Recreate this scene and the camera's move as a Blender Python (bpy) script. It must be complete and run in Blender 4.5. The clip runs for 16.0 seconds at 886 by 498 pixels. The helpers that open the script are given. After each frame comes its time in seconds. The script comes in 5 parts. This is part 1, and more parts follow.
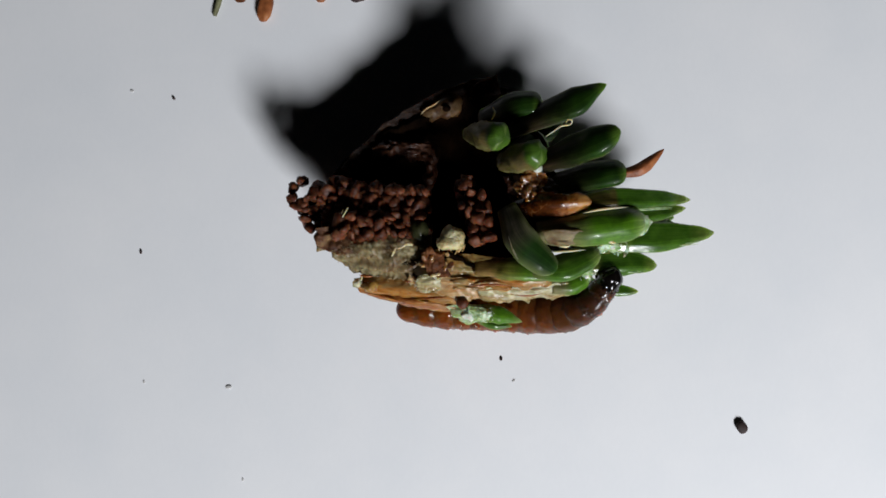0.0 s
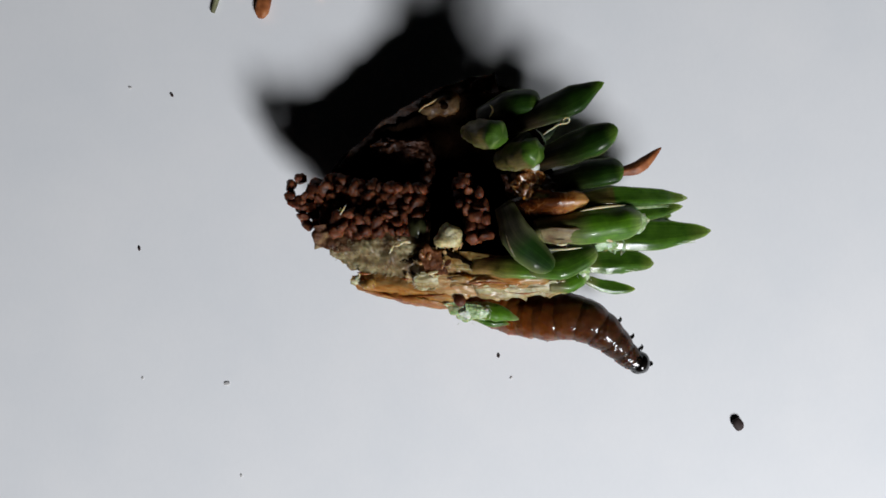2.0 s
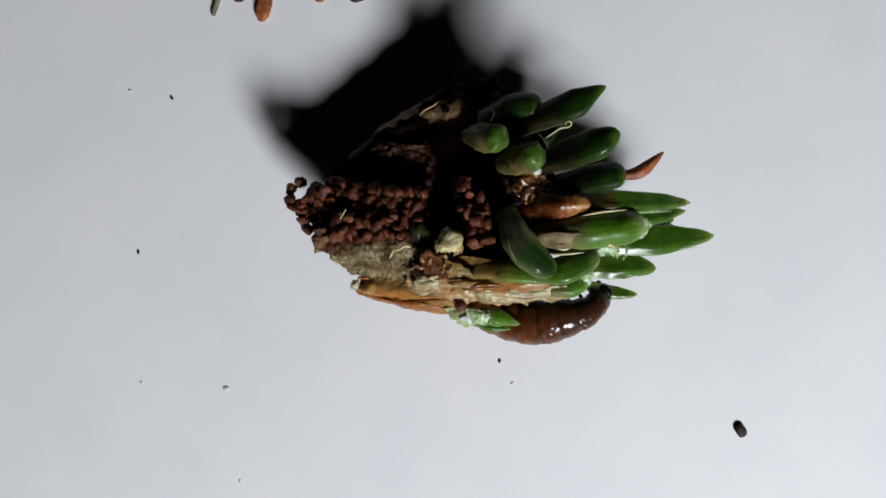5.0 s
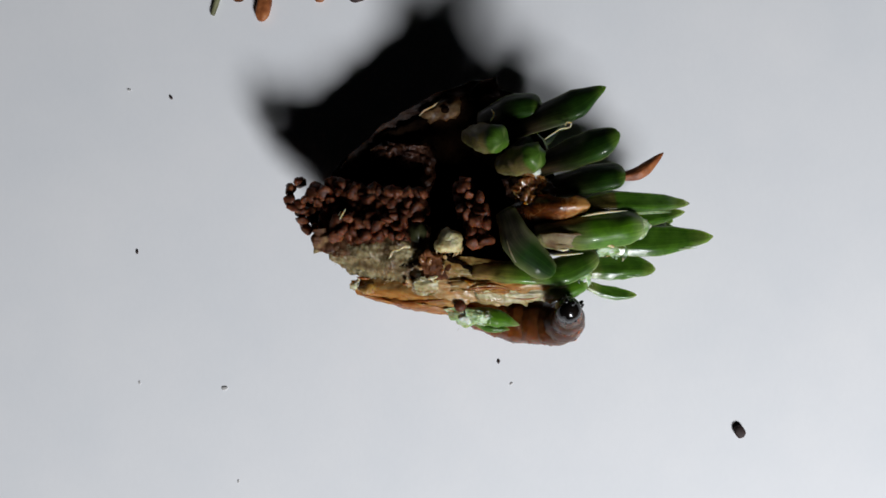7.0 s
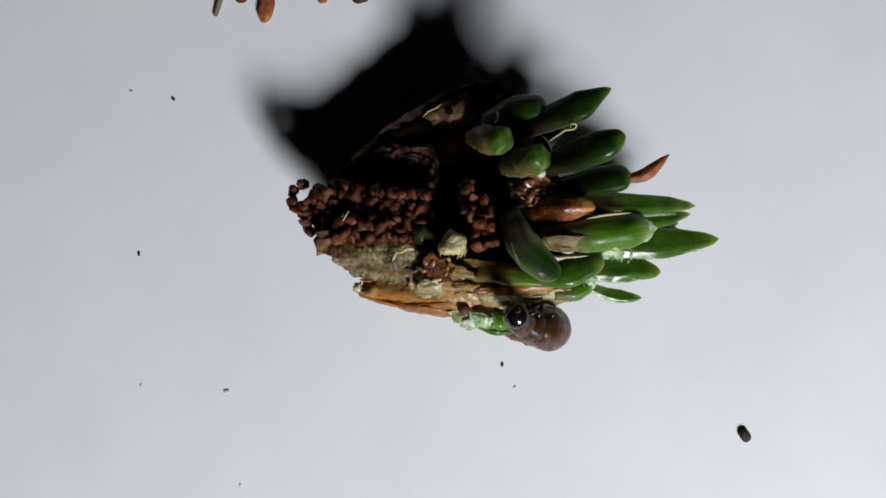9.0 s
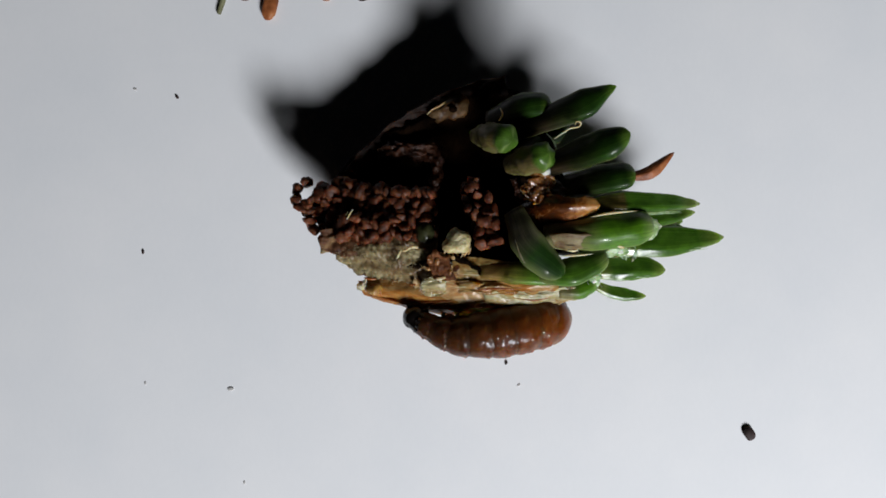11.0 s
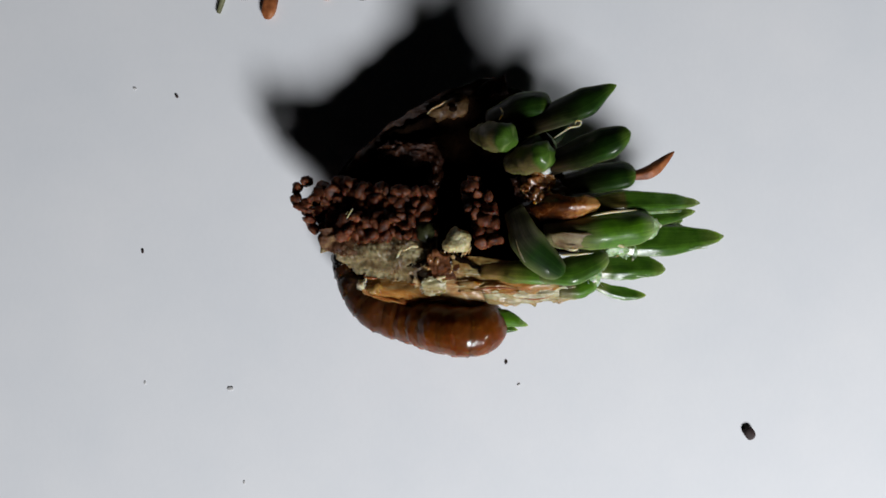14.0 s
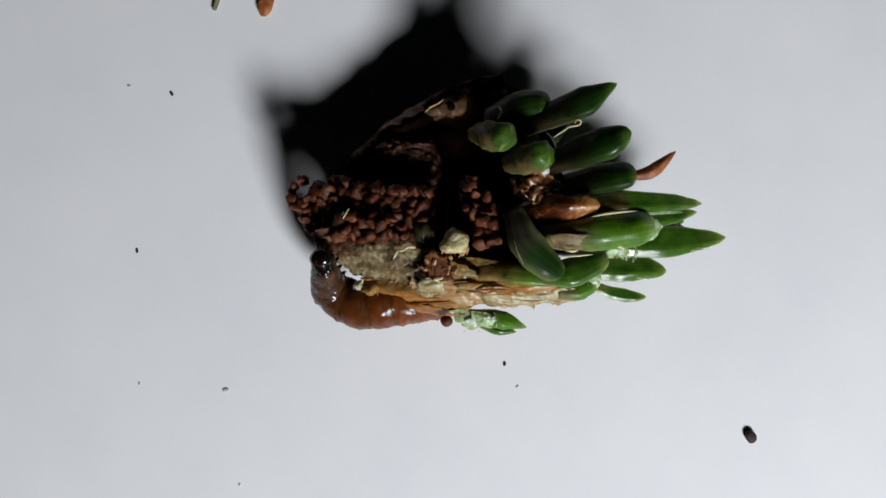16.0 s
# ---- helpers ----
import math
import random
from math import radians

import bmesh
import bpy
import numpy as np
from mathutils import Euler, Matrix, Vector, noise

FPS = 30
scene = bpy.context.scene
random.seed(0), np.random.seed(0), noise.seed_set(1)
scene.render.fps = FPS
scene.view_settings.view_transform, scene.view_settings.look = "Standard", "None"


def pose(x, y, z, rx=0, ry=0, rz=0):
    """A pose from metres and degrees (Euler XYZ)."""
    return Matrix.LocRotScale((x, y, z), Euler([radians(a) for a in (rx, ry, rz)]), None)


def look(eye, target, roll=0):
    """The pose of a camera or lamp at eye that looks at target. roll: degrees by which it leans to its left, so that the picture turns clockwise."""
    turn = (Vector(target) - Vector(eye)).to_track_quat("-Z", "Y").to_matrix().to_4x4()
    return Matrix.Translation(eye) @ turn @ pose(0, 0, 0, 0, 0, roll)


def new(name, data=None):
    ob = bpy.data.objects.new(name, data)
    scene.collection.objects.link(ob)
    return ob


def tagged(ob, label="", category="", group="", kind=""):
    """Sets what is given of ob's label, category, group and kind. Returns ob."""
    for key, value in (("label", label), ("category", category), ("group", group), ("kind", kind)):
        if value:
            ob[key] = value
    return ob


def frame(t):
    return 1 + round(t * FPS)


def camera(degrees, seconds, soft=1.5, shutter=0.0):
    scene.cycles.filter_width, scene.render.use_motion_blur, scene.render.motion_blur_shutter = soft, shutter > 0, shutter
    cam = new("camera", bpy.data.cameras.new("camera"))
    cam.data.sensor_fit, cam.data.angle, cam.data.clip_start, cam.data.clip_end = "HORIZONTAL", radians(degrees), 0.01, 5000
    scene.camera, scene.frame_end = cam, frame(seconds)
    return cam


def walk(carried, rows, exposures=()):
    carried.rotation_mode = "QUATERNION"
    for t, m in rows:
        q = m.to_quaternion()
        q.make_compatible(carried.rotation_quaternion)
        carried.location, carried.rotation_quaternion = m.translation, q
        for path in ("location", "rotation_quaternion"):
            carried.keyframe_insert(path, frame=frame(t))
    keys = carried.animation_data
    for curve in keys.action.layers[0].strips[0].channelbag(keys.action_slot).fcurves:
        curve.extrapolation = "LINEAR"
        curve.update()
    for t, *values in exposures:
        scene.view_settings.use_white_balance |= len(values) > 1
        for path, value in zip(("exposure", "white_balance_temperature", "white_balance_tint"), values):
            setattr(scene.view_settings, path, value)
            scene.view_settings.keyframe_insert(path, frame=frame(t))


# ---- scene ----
# A conifer bud torn open on white paper, with a small brown caterpillar at work in it. All lengths below are in millimetres.
MM = 0.001

cam = camera(70, 16.0, soft=1.65)
walk(cam, [
    (0, pose(0.000000, 0.000000, 0.035704, 0.000, 0.000, 0.000)),
    (0.5, pose(0.000140, 0.000042, 0.035614, -0.054, -0.093, 0.075)),
    (1, pose(0.000129, 0.000080, 0.035691, -0.226, -0.072, 0.073)),
    (1.5, pose(0.000123, 0.000076, 0.035761, -0.288, -0.001, 0.090)),
    (2, pose(0.000096, 0.000109, 0.035778, -0.414, -0.040, 0.095)),
    (2.5, pose(0.000047, 0.000112, 0.035895, -0.370, -0.136, 0.052)),
    (3, pose(0.000073, 0.000089, 0.035739, -0.277, -0.035, 0.147)),
    (3.5, pose(0.000154, 0.000122, 0.035599, -0.255, 0.014, 0.211)),
    (4, pose(0.000107, 0.000133, 0.035593, -0.204, 0.083, 0.202)),
    (6.5, pose(0.000163, 0.000209, 0.035460, -0.072, 0.044, 0.324)),
    (7, pose(0.000062, 0.000162, 0.035537, -0.079, -0.086, 0.343)),
    (7.5, pose(0.000099, 0.000190, 0.035599, -0.090, -0.008, 0.304)),
    (8, pose(-0.000009, 0.000208, 0.035572, -0.088, 0.012, 0.337)),
    (8.5, pose(-0.000008, 0.000234, 0.035504, -0.064, 0.002, 0.388)),
    (9, pose(-0.000067, 0.000172, 0.035327, 0.108, 0.007, 0.399)),
    (11.5, pose(-0.000152, 0.000222, 0.035269, -0.175, 0.244, 0.396)),
    (12, pose(-0.000112, 0.000218, 0.035172, -0.122, 0.199, 0.438)),
    (12.5, pose(-0.000049, 0.000249, 0.035101, -0.103, 0.300, 0.456)),
    (13, pose(-0.000163, 0.000224, 0.035206, -0.112, 0.179, 0.457)),
    (13.5, pose(-0.000077, 0.000208, 0.035281, -0.193, 0.178, 0.446)),
    (14, pose(-0.000191, 0.000168, 0.035271, -0.125, 0.152, 0.402)),
    (14.5, pose(-0.000097, 0.000222, 0.035185, -0.129, 0.205, 0.447)),
    (15, pose(-0.000080, 0.000240, 0.034961, -0.270, 0.283, 0.413)),
    (15.5, pose(-0.000060, 0.000258, 0.034963, -0.196, 0.143, 0.494)),
    (16, pose(-0.000048, 0.000290, 0.034842, -0.288, 0.210, 0.528)),
])

# ---- light: one desk lamp low at the near side, a dim room round it ----
world = bpy.data.worlds.new("room")
scene.world = world
world.use_nodes = True
world.node_tree.nodes["Background"].inputs["Color"].default_value = (0.80, 0.90, 1.0, 1)
world.node_tree.nodes["Background"].inputs["Strength"].default_value = 0.001

lamp_data = bpy.data.lights.new("desk_lamp", "AREA")
lamp_data.shape, lamp_data.size, lamp_data.energy = "DISK", 0.048, 0.511
lamp_data.color = (0.965, 0.985, 1.03)
lamp = new("desk_lamp", lamp_data)
lamp.matrix_world = look((0.372 * 0.2, -0.715 * 0.2, 0.592 * 0.2), (0, 0.002, 0.003))
scene.view_settings.exposure = 0.0


# ---- materials ----
def material(name, rough=0.6, sss=0.0, sss_radius=(0.4, 0.15, 0.06), coat=0.0):
    m = bpy.data.materials.new(name)
    m.use_nodes = True
    nt = m.node_tree
    b = nt.nodes["Principled BSDF"]
    b.inputs["Roughness"].default_value = rough
    if sss:
        b.inputs["Subsurface Weight"].default_value = sss
        b.inputs["Subsurface Radius"].default_value = sss_radius
        b.inputs["Subsurface Scale"].default_value = MM
    if coat:
        b.inputs["Coat Weight"].default_value = coat
        b.inputs["Coat Roughness"].default_value = 0.12
    return m, nt, b


def node(nt, kind, **inputs):
    n = nt.nodes.new(kind)
    for key, value in inputs.items():
        n.inputs[key.replace("_", " ")].default_value = value
    return n


def grain(nt, per_mm, detail=4.0, stretch=(1, 1, 1), source="Object"):
    """Noise with so many lumps to the millimetre."""
    mp = node(nt, "ShaderNodeMapping", Scale=[1000 * s for s in stretch] if source == "Object" else list(stretch))
    if source == "rest":
        co = nt.nodes.new("ShaderNodeAttribute")
        co.attribute_name = "rest"
        nt.links.new(co.outputs["Vector"], mp.inputs["Vector"])
    else:
        co = nt.nodes.new("ShaderNodeTexCoord")
        nt.links.new(co.outputs[source], mp.inputs["Vector"])
    n = node(nt, "ShaderNodeTexNoise", Scale=per_mm, Detail=detail, Roughness=0.6)
    nt.links.new(mp.outputs["Vector"], n.inputs["Vector"])
    return n.outputs["Fac"]


def ramp(nt, fac, *stops):
    r = nt.nodes.new("ShaderNodeValToRGB")
    el = r.color_ramp.elements
    while len(el) < len(stops):
        el.new(0.5)
    for e, (at, col) in zip(el, stops):
        e.position, e.color = at, (*col, 1)
    nt.links.new(fac, r.inputs["Fac"])
    return r.outputs["Color"]


def mix(nt, fac, a, b, blend="MIX"):
    n = nt.nodes.new("ShaderNodeMix")
    n.data_type, n.blend_type = "RGBA", blend
    for sock, v in ((n.inputs[0], fac), (n.inputs[6], a), (n.inputs[7], b)):
        if isinstance(v, (int, float)):
            sock.default_value = v
        elif isinstance(v, tuple):
            sock.default_value = (*v, 1)
        else:
            nt.links.new(v, sock)
    return n.outputs[2]


def relief(nt, b, height, depth_mm, strength=1.0):
    n = node(nt, "ShaderNodeBump", Strength=strength, Distance=depth_mm * MM)
    nt.links.new(height, n.inputs["Height"])
    nt.links.new(n.outputs["Normal"], b.inputs["Normal"])


def mottled(name, dark, mid, light, per_mm, rough, bump, fine=3.0, sss=0.0, coat=0.0, stretch=(1, 1, 1), shine=0.3):
    m, nt, b = material(name, rough, sss, coat=coat)
    b.inputs["Specular IOR Level"].default_value = shine
    big, small = grain(nt, per_mm, stretch=stretch), grain(nt, per_mm * fine, stretch=stretch)
    base = ramp(nt, big, (0.32, dark), (0.5, mid), (0.68, light))
    base = mix(nt, 0.55, base, ramp(nt, small, (0.3, (0.35, 0.33, 0.32)), (0.7, (1.0, 1.0, 1.0))), "MULTIPLY")
    info = nt.nodes.new("ShaderNodeObjectInfo")
    base = mix(nt, 0.5, base, ramp(nt, info.outputs["Random"], (0.0, (0.65, 0.65, 0.65)), (1.0, (1.0, 1.0, 1.0))), "MULTIPLY")
    nt.links.new(base, b.inputs["Base Color"])
    relief(nt, b, small, bump)
    return m


def tissue(name, stops, per_mm, rough, bump, stretch=(1, 1, 1), sss=0.15, fine=0.5, shine=0.5, slope=None):
    """Torn wet plant tissue: colours that run into one another in streaks and patches, with gloss that comes and goes."""
    m, nt, b = material(name, rough, sss, (0.40, 0.20, 0.08))
    b.inputs["Specular IOR Level"].default_value = shine
    co = nt.nodes.new("ShaderNodeTexCoord")
    mp = node(nt, "ShaderNodeMapping", Scale=[1000 * k for k in stretch])
    nt.links.new(co.outputs["Object"], mp.inputs["Vector"])
    fields = []
    for scale, detail, twist in ((per_mm, 5, 1.2), (per_mm * 2.7, 6, 0.8), (per_mm * 7, 4, 0.3)):
        n = node(nt, "ShaderNodeTexNoise", Scale=scale, Detail=detail, Roughness=0.65, Distortion=twist)
        nt.links.new(mp.outputs["Vector"], n.inputs["Vector"])
        fields.append(n.outputs["Fac"])
    if slope:
        axis = nt.nodes.new("ShaderNodeSeparateXYZ")
        nt.links.new(mp.outputs["Vector"], axis.inputs[0])
        for k in (0, 1):
            tilt = nt.nodes.new("ShaderNodeMath")
            tilt.operation, tilt.inputs[1].default_value, tilt.inputs[2].default_value = "MULTIPLY_ADD", slope[0], -slope[0] * slope[1]
            nt.links.new(axis.outputs["X"], tilt.inputs[0])
            total = nt.nodes.new("ShaderNodeMath")
            nt.links.new(tilt.outputs[0], total.inputs[0])
            nt.links.new(fields[k], total.inputs[1])
            fields[k] = total.outputs[0]
    at = [0.30 + 0.40 * k / (len(stops) - 1) for k in range(len(stops))]
    base = mix(nt, 0.5, ramp(nt, fields[0], *zip(at, stops)), ramp(nt, fields[1], *zip(at, stops)))
    base = mix(nt, fine, base, ramp(nt, fields[2], (0.35, (0.45, 0.42, 0.4)), (0.65, (1.15, 1.12, 1.1))), "MULTIPLY")
    nt.links.new(base, b.inputs["Base Color"])
    gloss = ramp(nt, fields[1], (0.35, (rough * 0.6,) * 3), (0.65, (min(1.0, rough * 1.6),) * 3))
    nt.links.new(gloss, b.inputs["Roughness"])
    relief(nt, b, mix(nt, 0.5, fields[1], fields[2]), bump)
    return m


def paper_material():
    m, nt, b = material("paper", 0.75)
    cloud, fibre = grain(nt, 0.12, 3), grain(nt, 4.0, 5, (1, 0.5, 1))
    base = ramp(nt, cloud, (0.3, (0.76, 0.775, 0.79)), (0.7, (0.81, 0.815, 0.82)))
    base = mix(nt, 0.06, base, ramp(nt, fibre, (0.35, (0.8, 0.8, 0.8)), (0.65, (1, 1, 1))), "MULTIPLY")
    nt.links.new(base, b.inputs["Base Color"])
    relief(nt, b, fibre, 0.012, 0.2)
    return m


def needle_material(name, base_col, mid_col, tip_col, gloss=0.45, turn=0.34, veins=0.6, tip_from=0.86, start=0.5, waxy=1.0, sheen=0.2, rim=0.055):
    """Green along its length: pale, dead or painted in shade at the base, lighter at the point, with fine pale lines.
    turn: where the green begins.
    """
    m, nt, b = material(name, gloss, 0.45, (0.20, 0.32, 0.06), 0.05)
    b.inputs["Specular IOR Level"].default_value = sheen
    b.inputs["Coat Roughness"].default_value = 0.10
    uv = nt.nodes.new("ShaderNodeTexCoord")
    sep = nt.nodes.new("ShaderNodeSeparateXYZ")
    nt.links.new(uv.outputs["UV"], sep.inputs[0])
    side = nt.nodes.new("ShaderNodeMath")
    side.operation, side.inputs[1].default_value = "PINGPONG", 0.25
    nt.links.new(sep.outputs["X"], side.inputs[0])
    along = ramp(nt, sep.outputs["Y"], (turn * start, base_col), (turn, mid_col), (tip_from, mid_col), (1.0, tip_col))
    lines, streaks = grain(nt, 1.0, 3, (46, 0.8, 1), "UV"), grain(nt, 1.0, 3, (12, 1.6, 1), "UV")
    patch = grain(nt, 1.3, 5)
    base = mix(nt, veins, along, ramp(nt, lines, (0.38, (0.42, 0.48, 0.36)), (0.62, (1.25, 1.2, 1.15))), "MULTIPLY")
    base = mix(nt, veins * 0.8, base, ramp(nt, streaks, (0.35, (0.55, 0.6, 0.5)), (0.65, (1.2, 1.15, 1.0))), "MULTIPLY")
    base = mix(nt, 0.7, base, ramp(nt, patch, (0.35, (0.40, 0.45, 0.35)), (0.65, (1.2, 1.15, 1.05))), "MULTIPLY")
    margin = ramp(nt, side.outputs[0], (0.0, (veins, veins, veins)), (rim, (0, 0, 0)))
    base = mix(nt, margin, base, mix(nt, 0.6, base, (0.30, 0.34, 0.13)))
    nt.links.new(base, b.inputs["Base Color"])
    n = node(nt, "ShaderNodeBump", Strength=min(1.0, 1.3 * veins), Distance=0.03 * MM)
    nt.links.new(mix(nt, 0.5, lines, streaks), n.inputs["Height"])
    wax = ramp(nt, lines, (0.44, (0.05 * waxy, 0.05 * waxy, 0.05 * waxy)), (0.58, (waxy, waxy, waxy)))
    wax = mix(nt, 1.0, wax, ramp(nt, patch, (0.36, (0.05, 0.05, 0.05)), (0.54, (1.0, 1.0, 1.0))), "MULTIPLY")
    nt.links.new(wax, b.inputs["Coat Weight"])
    nt.links.new(n.outputs["Normal"], b.inputs["Normal"])
    ripple = node(nt, "ShaderNodeBump", Strength=0.5, Distance=0.03 * MM)
    nt.links.new(mix(nt, 0.5, lines, patch), ripple.inputs["Height"])
    nt.links.new(ripple.outputs["Normal"], b.inputs["Coat Normal"])
    return m


def skin_material(name, dark, light, front_dark, front_light):
    """Amber-brown wet skin that darkens from the trunk toward the head."""
    m, nt, b = material(name, 0.42, 0.85, (1.9, 0.62, 0.10), 0.3)
    b.inputs["Specular IOR Level"].default_value = 0.05
    b.inputs["Coat Roughness"].default_value = 0.07
    b.inputs["Coat IOR"].default_value = 1.45
    folds, pores, gut = grain(nt, 1.0, 3, (2.2, 0.7, 0.7), "rest"), grain(nt, 4.0, 3, (1, 1, 1), "rest"), grain(nt, 0.5, 2, (1, 1, 1), "rest")
    info = nt.nodes.new("ShaderNodeObjectInfo")
    base = mix(nt, info.outputs["Color"], ramp(nt, folds, (0.25, front_dark), (0.75, front_light)), ramp(nt, folds, (0.25, dark), (0.75, light)))
    base = mix(nt, 0.25, base, ramp(nt, pores, (0.35, (0.5, 0.45, 0.4)), (0.65, (1, 1, 1))), "MULTIPLY")
    base = mix(nt, 0.6, base, ramp(nt, gut, (0.38, (0.72, 0.64, 0.58)), (0.60, (1.12, 1.12, 1.12))), "MULTIPLY")
    nt.links.new(base, b.inputs["Base Color"])
    n = node(nt, "ShaderNodeBump", Strength=0.35, Distance=0.08 * MM)
    nt.links.new(folds, n.inputs["Height"])
    nt.links.new(n.outputs["Normal"], b.inputs["Normal"])
    wrinkles, patches = grain(nt, 3.0, 2, (1.7, 0.9, 0.9), "rest"), grain(nt, 1.6, 2, (1, 1, 1), "rest")
    nt.links.new(ramp(nt, patches, (0.36, (0.3, 0.3, 0.3)), (0.56, (0.65, 0.65, 0.65))), b.inputs["Coat Weight"])
    wet = node(nt, "ShaderNodeBump", Strength=1.0, Distance=0.045 * MM)
    nt.links.new(wrinkles, wet.inputs["Height"])
    nt.links.new(wet.outputs["Normal"], b.inputs["Coat Normal"])
    return m


PAPER = paper_material()
NEEDLE = needle_material("needle_green", (0.18, 0.22, 0.06), (0.056, 0.140, 0.014), (0.20, 0.26, 0.06), 0.22, tip_from=0.80, waxy=0.6, sheen=0.5)
NEEDLE_SHEATHED = needle_material("needle_sheathed", (0.105, 0.085, 0.026), (0.056, 0.140, 0.014), (0.22, 0.27, 0.06), 0.22, 0.42, tip_from=0.84, start=0.93, waxy=0.6, sheen=0.5)
NEEDLE_RIM = needle_material("needle_rimmed", (0.10, 0.13, 0.04), (0.060, 0.145, 0.014), (0.24, 0.30, 0.10), 0.36, tip_from=0.75, waxy=0.4, sheen=0.15, rim=0.13)
NEEDLE_PALE = needle_material("needle_pale", (0.19, 0.175, 0.085), (0.074, 0.190, 0.008), (0.26, 0.34, 0.14), 0.42, 0.50, veins=0.5, tip_from=0.80, waxy=0.3)
# Shaded copy of the green: near-black base and lit tip put into colour.
NEEDLE_SHADED = needle_material("needle_shaded", (0.026, 0.020, 0.012), (0.017, 0.050, 0.007), (0.10, 0.18, 0.028), 0.45, 0.60, 0.6, 0.80, waxy=0.35, sheen=0.08)
NEEDLE_OLD = needle_material("needle_old", (0.24, 0.145, 0.050), (0.085, 0.185, 0.016), (0.12, 0.24, 0.03), 0.42, 0.62, start=0.3, waxy=0.4)
NEEDLE_STUB = needle_material("needle_stub", (0.115, 0.088, 0.034), (0.045, 0.100, 0.011), (0.055, 0.120, 0.015), 0.5, 0.84, 0.35, start=0.84, waxy=0.3, sheen=0.1)
# Green lowered so the colour carries the shade of its turned-away face.
NEEDLE_CURL = needle_material("needle_curl", (0.062, 0.055, 0.042), (0.010, 0.034, 0.005), (0.030, 0.080, 0.015), 0.5, 0.60, 0.6, waxy=0.15, start=0.65, sheen=0.06, rim=0.16)
# Near-black: the deep shade of the hollows is put into this colour.
HUSK_SHADE = mottled("husk_shade", (0.003, 0.0015, 0.001), (0.008, 0.004, 0.002), (0.020, 0.009, 0.004), 0.5, 0.95, 0.25, shine=0.02)
MOSS = tissue("weathered_scale", ((0.050, 0.020, 0.010), (0.105, 0.056, 0.028), (0.175, 0.125, 0.058), (0.235, 0.20, 0.095), (0.36, 0.33, 0.20)), 0.42, 0.45, 0.05, (1, 1, 1), 0.35, 0.3, shine=0.3)
GREYSKIN = tissue("grey_skin", ((0.13, 0.085, 0.04), (0.20, 0.165, 0.09), (0.27, 0.245, 0.155), (0.40, 0.385, 0.30)), 0.8, 0.25, 0.05, (1, 1, 1), 0.5, 0.4)
GREENSKIN = tissue("green_skin", ((0.10, 0.20, 0.04), (0.22, 0.34, 0.12), (0.44, 0.54, 0.34), (0.70, 0.76, 0.66)), 1.0, 0.25, 0.04, (0.5, 1.3, 1), 0.5, 0.3)
ORANGE = tissue("resin_scale", ((0.12, 0.024, 0.005), (0.26, 0.078, 0.012), (0.38, 0.17, 0.038), (0.28, 0.19, 0.07), (0.48, 0.38, 0.19)), 0.55, 0.24, 0.05, (0.4, 1.4, 1), 0.5, 0.45, shine=0.5)
KNOT = tissue("brown_knot", ((0.020, 0.006, 0.002), (0.048, 0.020, 0.006), (0.090, 0.050, 0.017), (0.15, 0.105, 0.05)), 0.7, 0.45, 0.07, (1, 1, 1), 0.2, shine=0.25)
# Darker copy of the brown: shade inside the bud is put into it.
UMBER_SHADE = tissue("shaded_umber_scale", ((0.010, 0.003, 0.002), (0.026, 0.008, 0.004), (0.062, 0.022, 0.010), (0.15, 0.065, 0.035)), 0.8, 0.35, 0.10, shine=0.3)
RESIN = tissue("dark_resin", ((0.010, 0.003, 0.001), (0.030, 0.007, 0.002), (0.09, 0.024, 0.004), (0.24, 0.082, 0.013), (0.38, 0.19, 0.05)), 0.5, 0.22, 0.04, (1, 1, 1), 0.6, 0.3, slope=(0.13, 4.9))
CRINKLE = tissue("crinkled_scale", ((0.024, 0.007, 0.002), (0.10, 0.030, 0.007), (0.24, 0.105, 0.028), (0.46, 0.29, 0.12)), 0.7, 0.2, 0.06, (1, 1, 1), 0.8, shine=0.8)
SIDEBUD = mottled("side_bud", (0.012, 0.012, 0.004), (0.024, 0.027, 0.008), (0.045, 0.045, 0.016), 1.2, 0.55, 0.05, coat=0.3, shine=0.1)
TAN = tissue("papery_scale", ((0.20, 0.066, 0.015), (0.33, 0.155, 0.048), (0.42, 0.26, 0.11), (0.48, 0.37, 0.20), (0.62, 0.56, 0.42)), 0.6, 0.27, 0.06, (0.35, 1.5, 1), 0.4, 0.5, shine=0.5)
GOLD = tissue("golden_resin", ((0.16, 0.060, 0.010), (0.27, 0.135, 0.026), (0.36, 0.22, 0.055), (0.45, 0.33, 0.12)), 0.9, 0.25, 0.05, (1, 1, 1), 0.5, 0.35)
MINT = tissue("mint_tissue", ((0.19, 0.085, 0.022), (0.28, 0.185, 0.07), (0.34, 0.29, 0.14), (0.39, 0.39, 0.23), (0.54, 0.55, 0.42)), 0.7, 0.28, 0.06, (0.35, 1.5, 1), 0.4, 0.5, shine=0.5)
PALE = tissue("pale_tissue", ((0.42, 0.25, 0.09), (0.52, 0.38, 0.18), (0.60, 0.51, 0.30), (0.64, 0.60, 0.42), (0.74, 0.74, 0.62)), 0.7, 0.28, 0.03, (0.5, 1.2, 1), 0.5, 0.25)
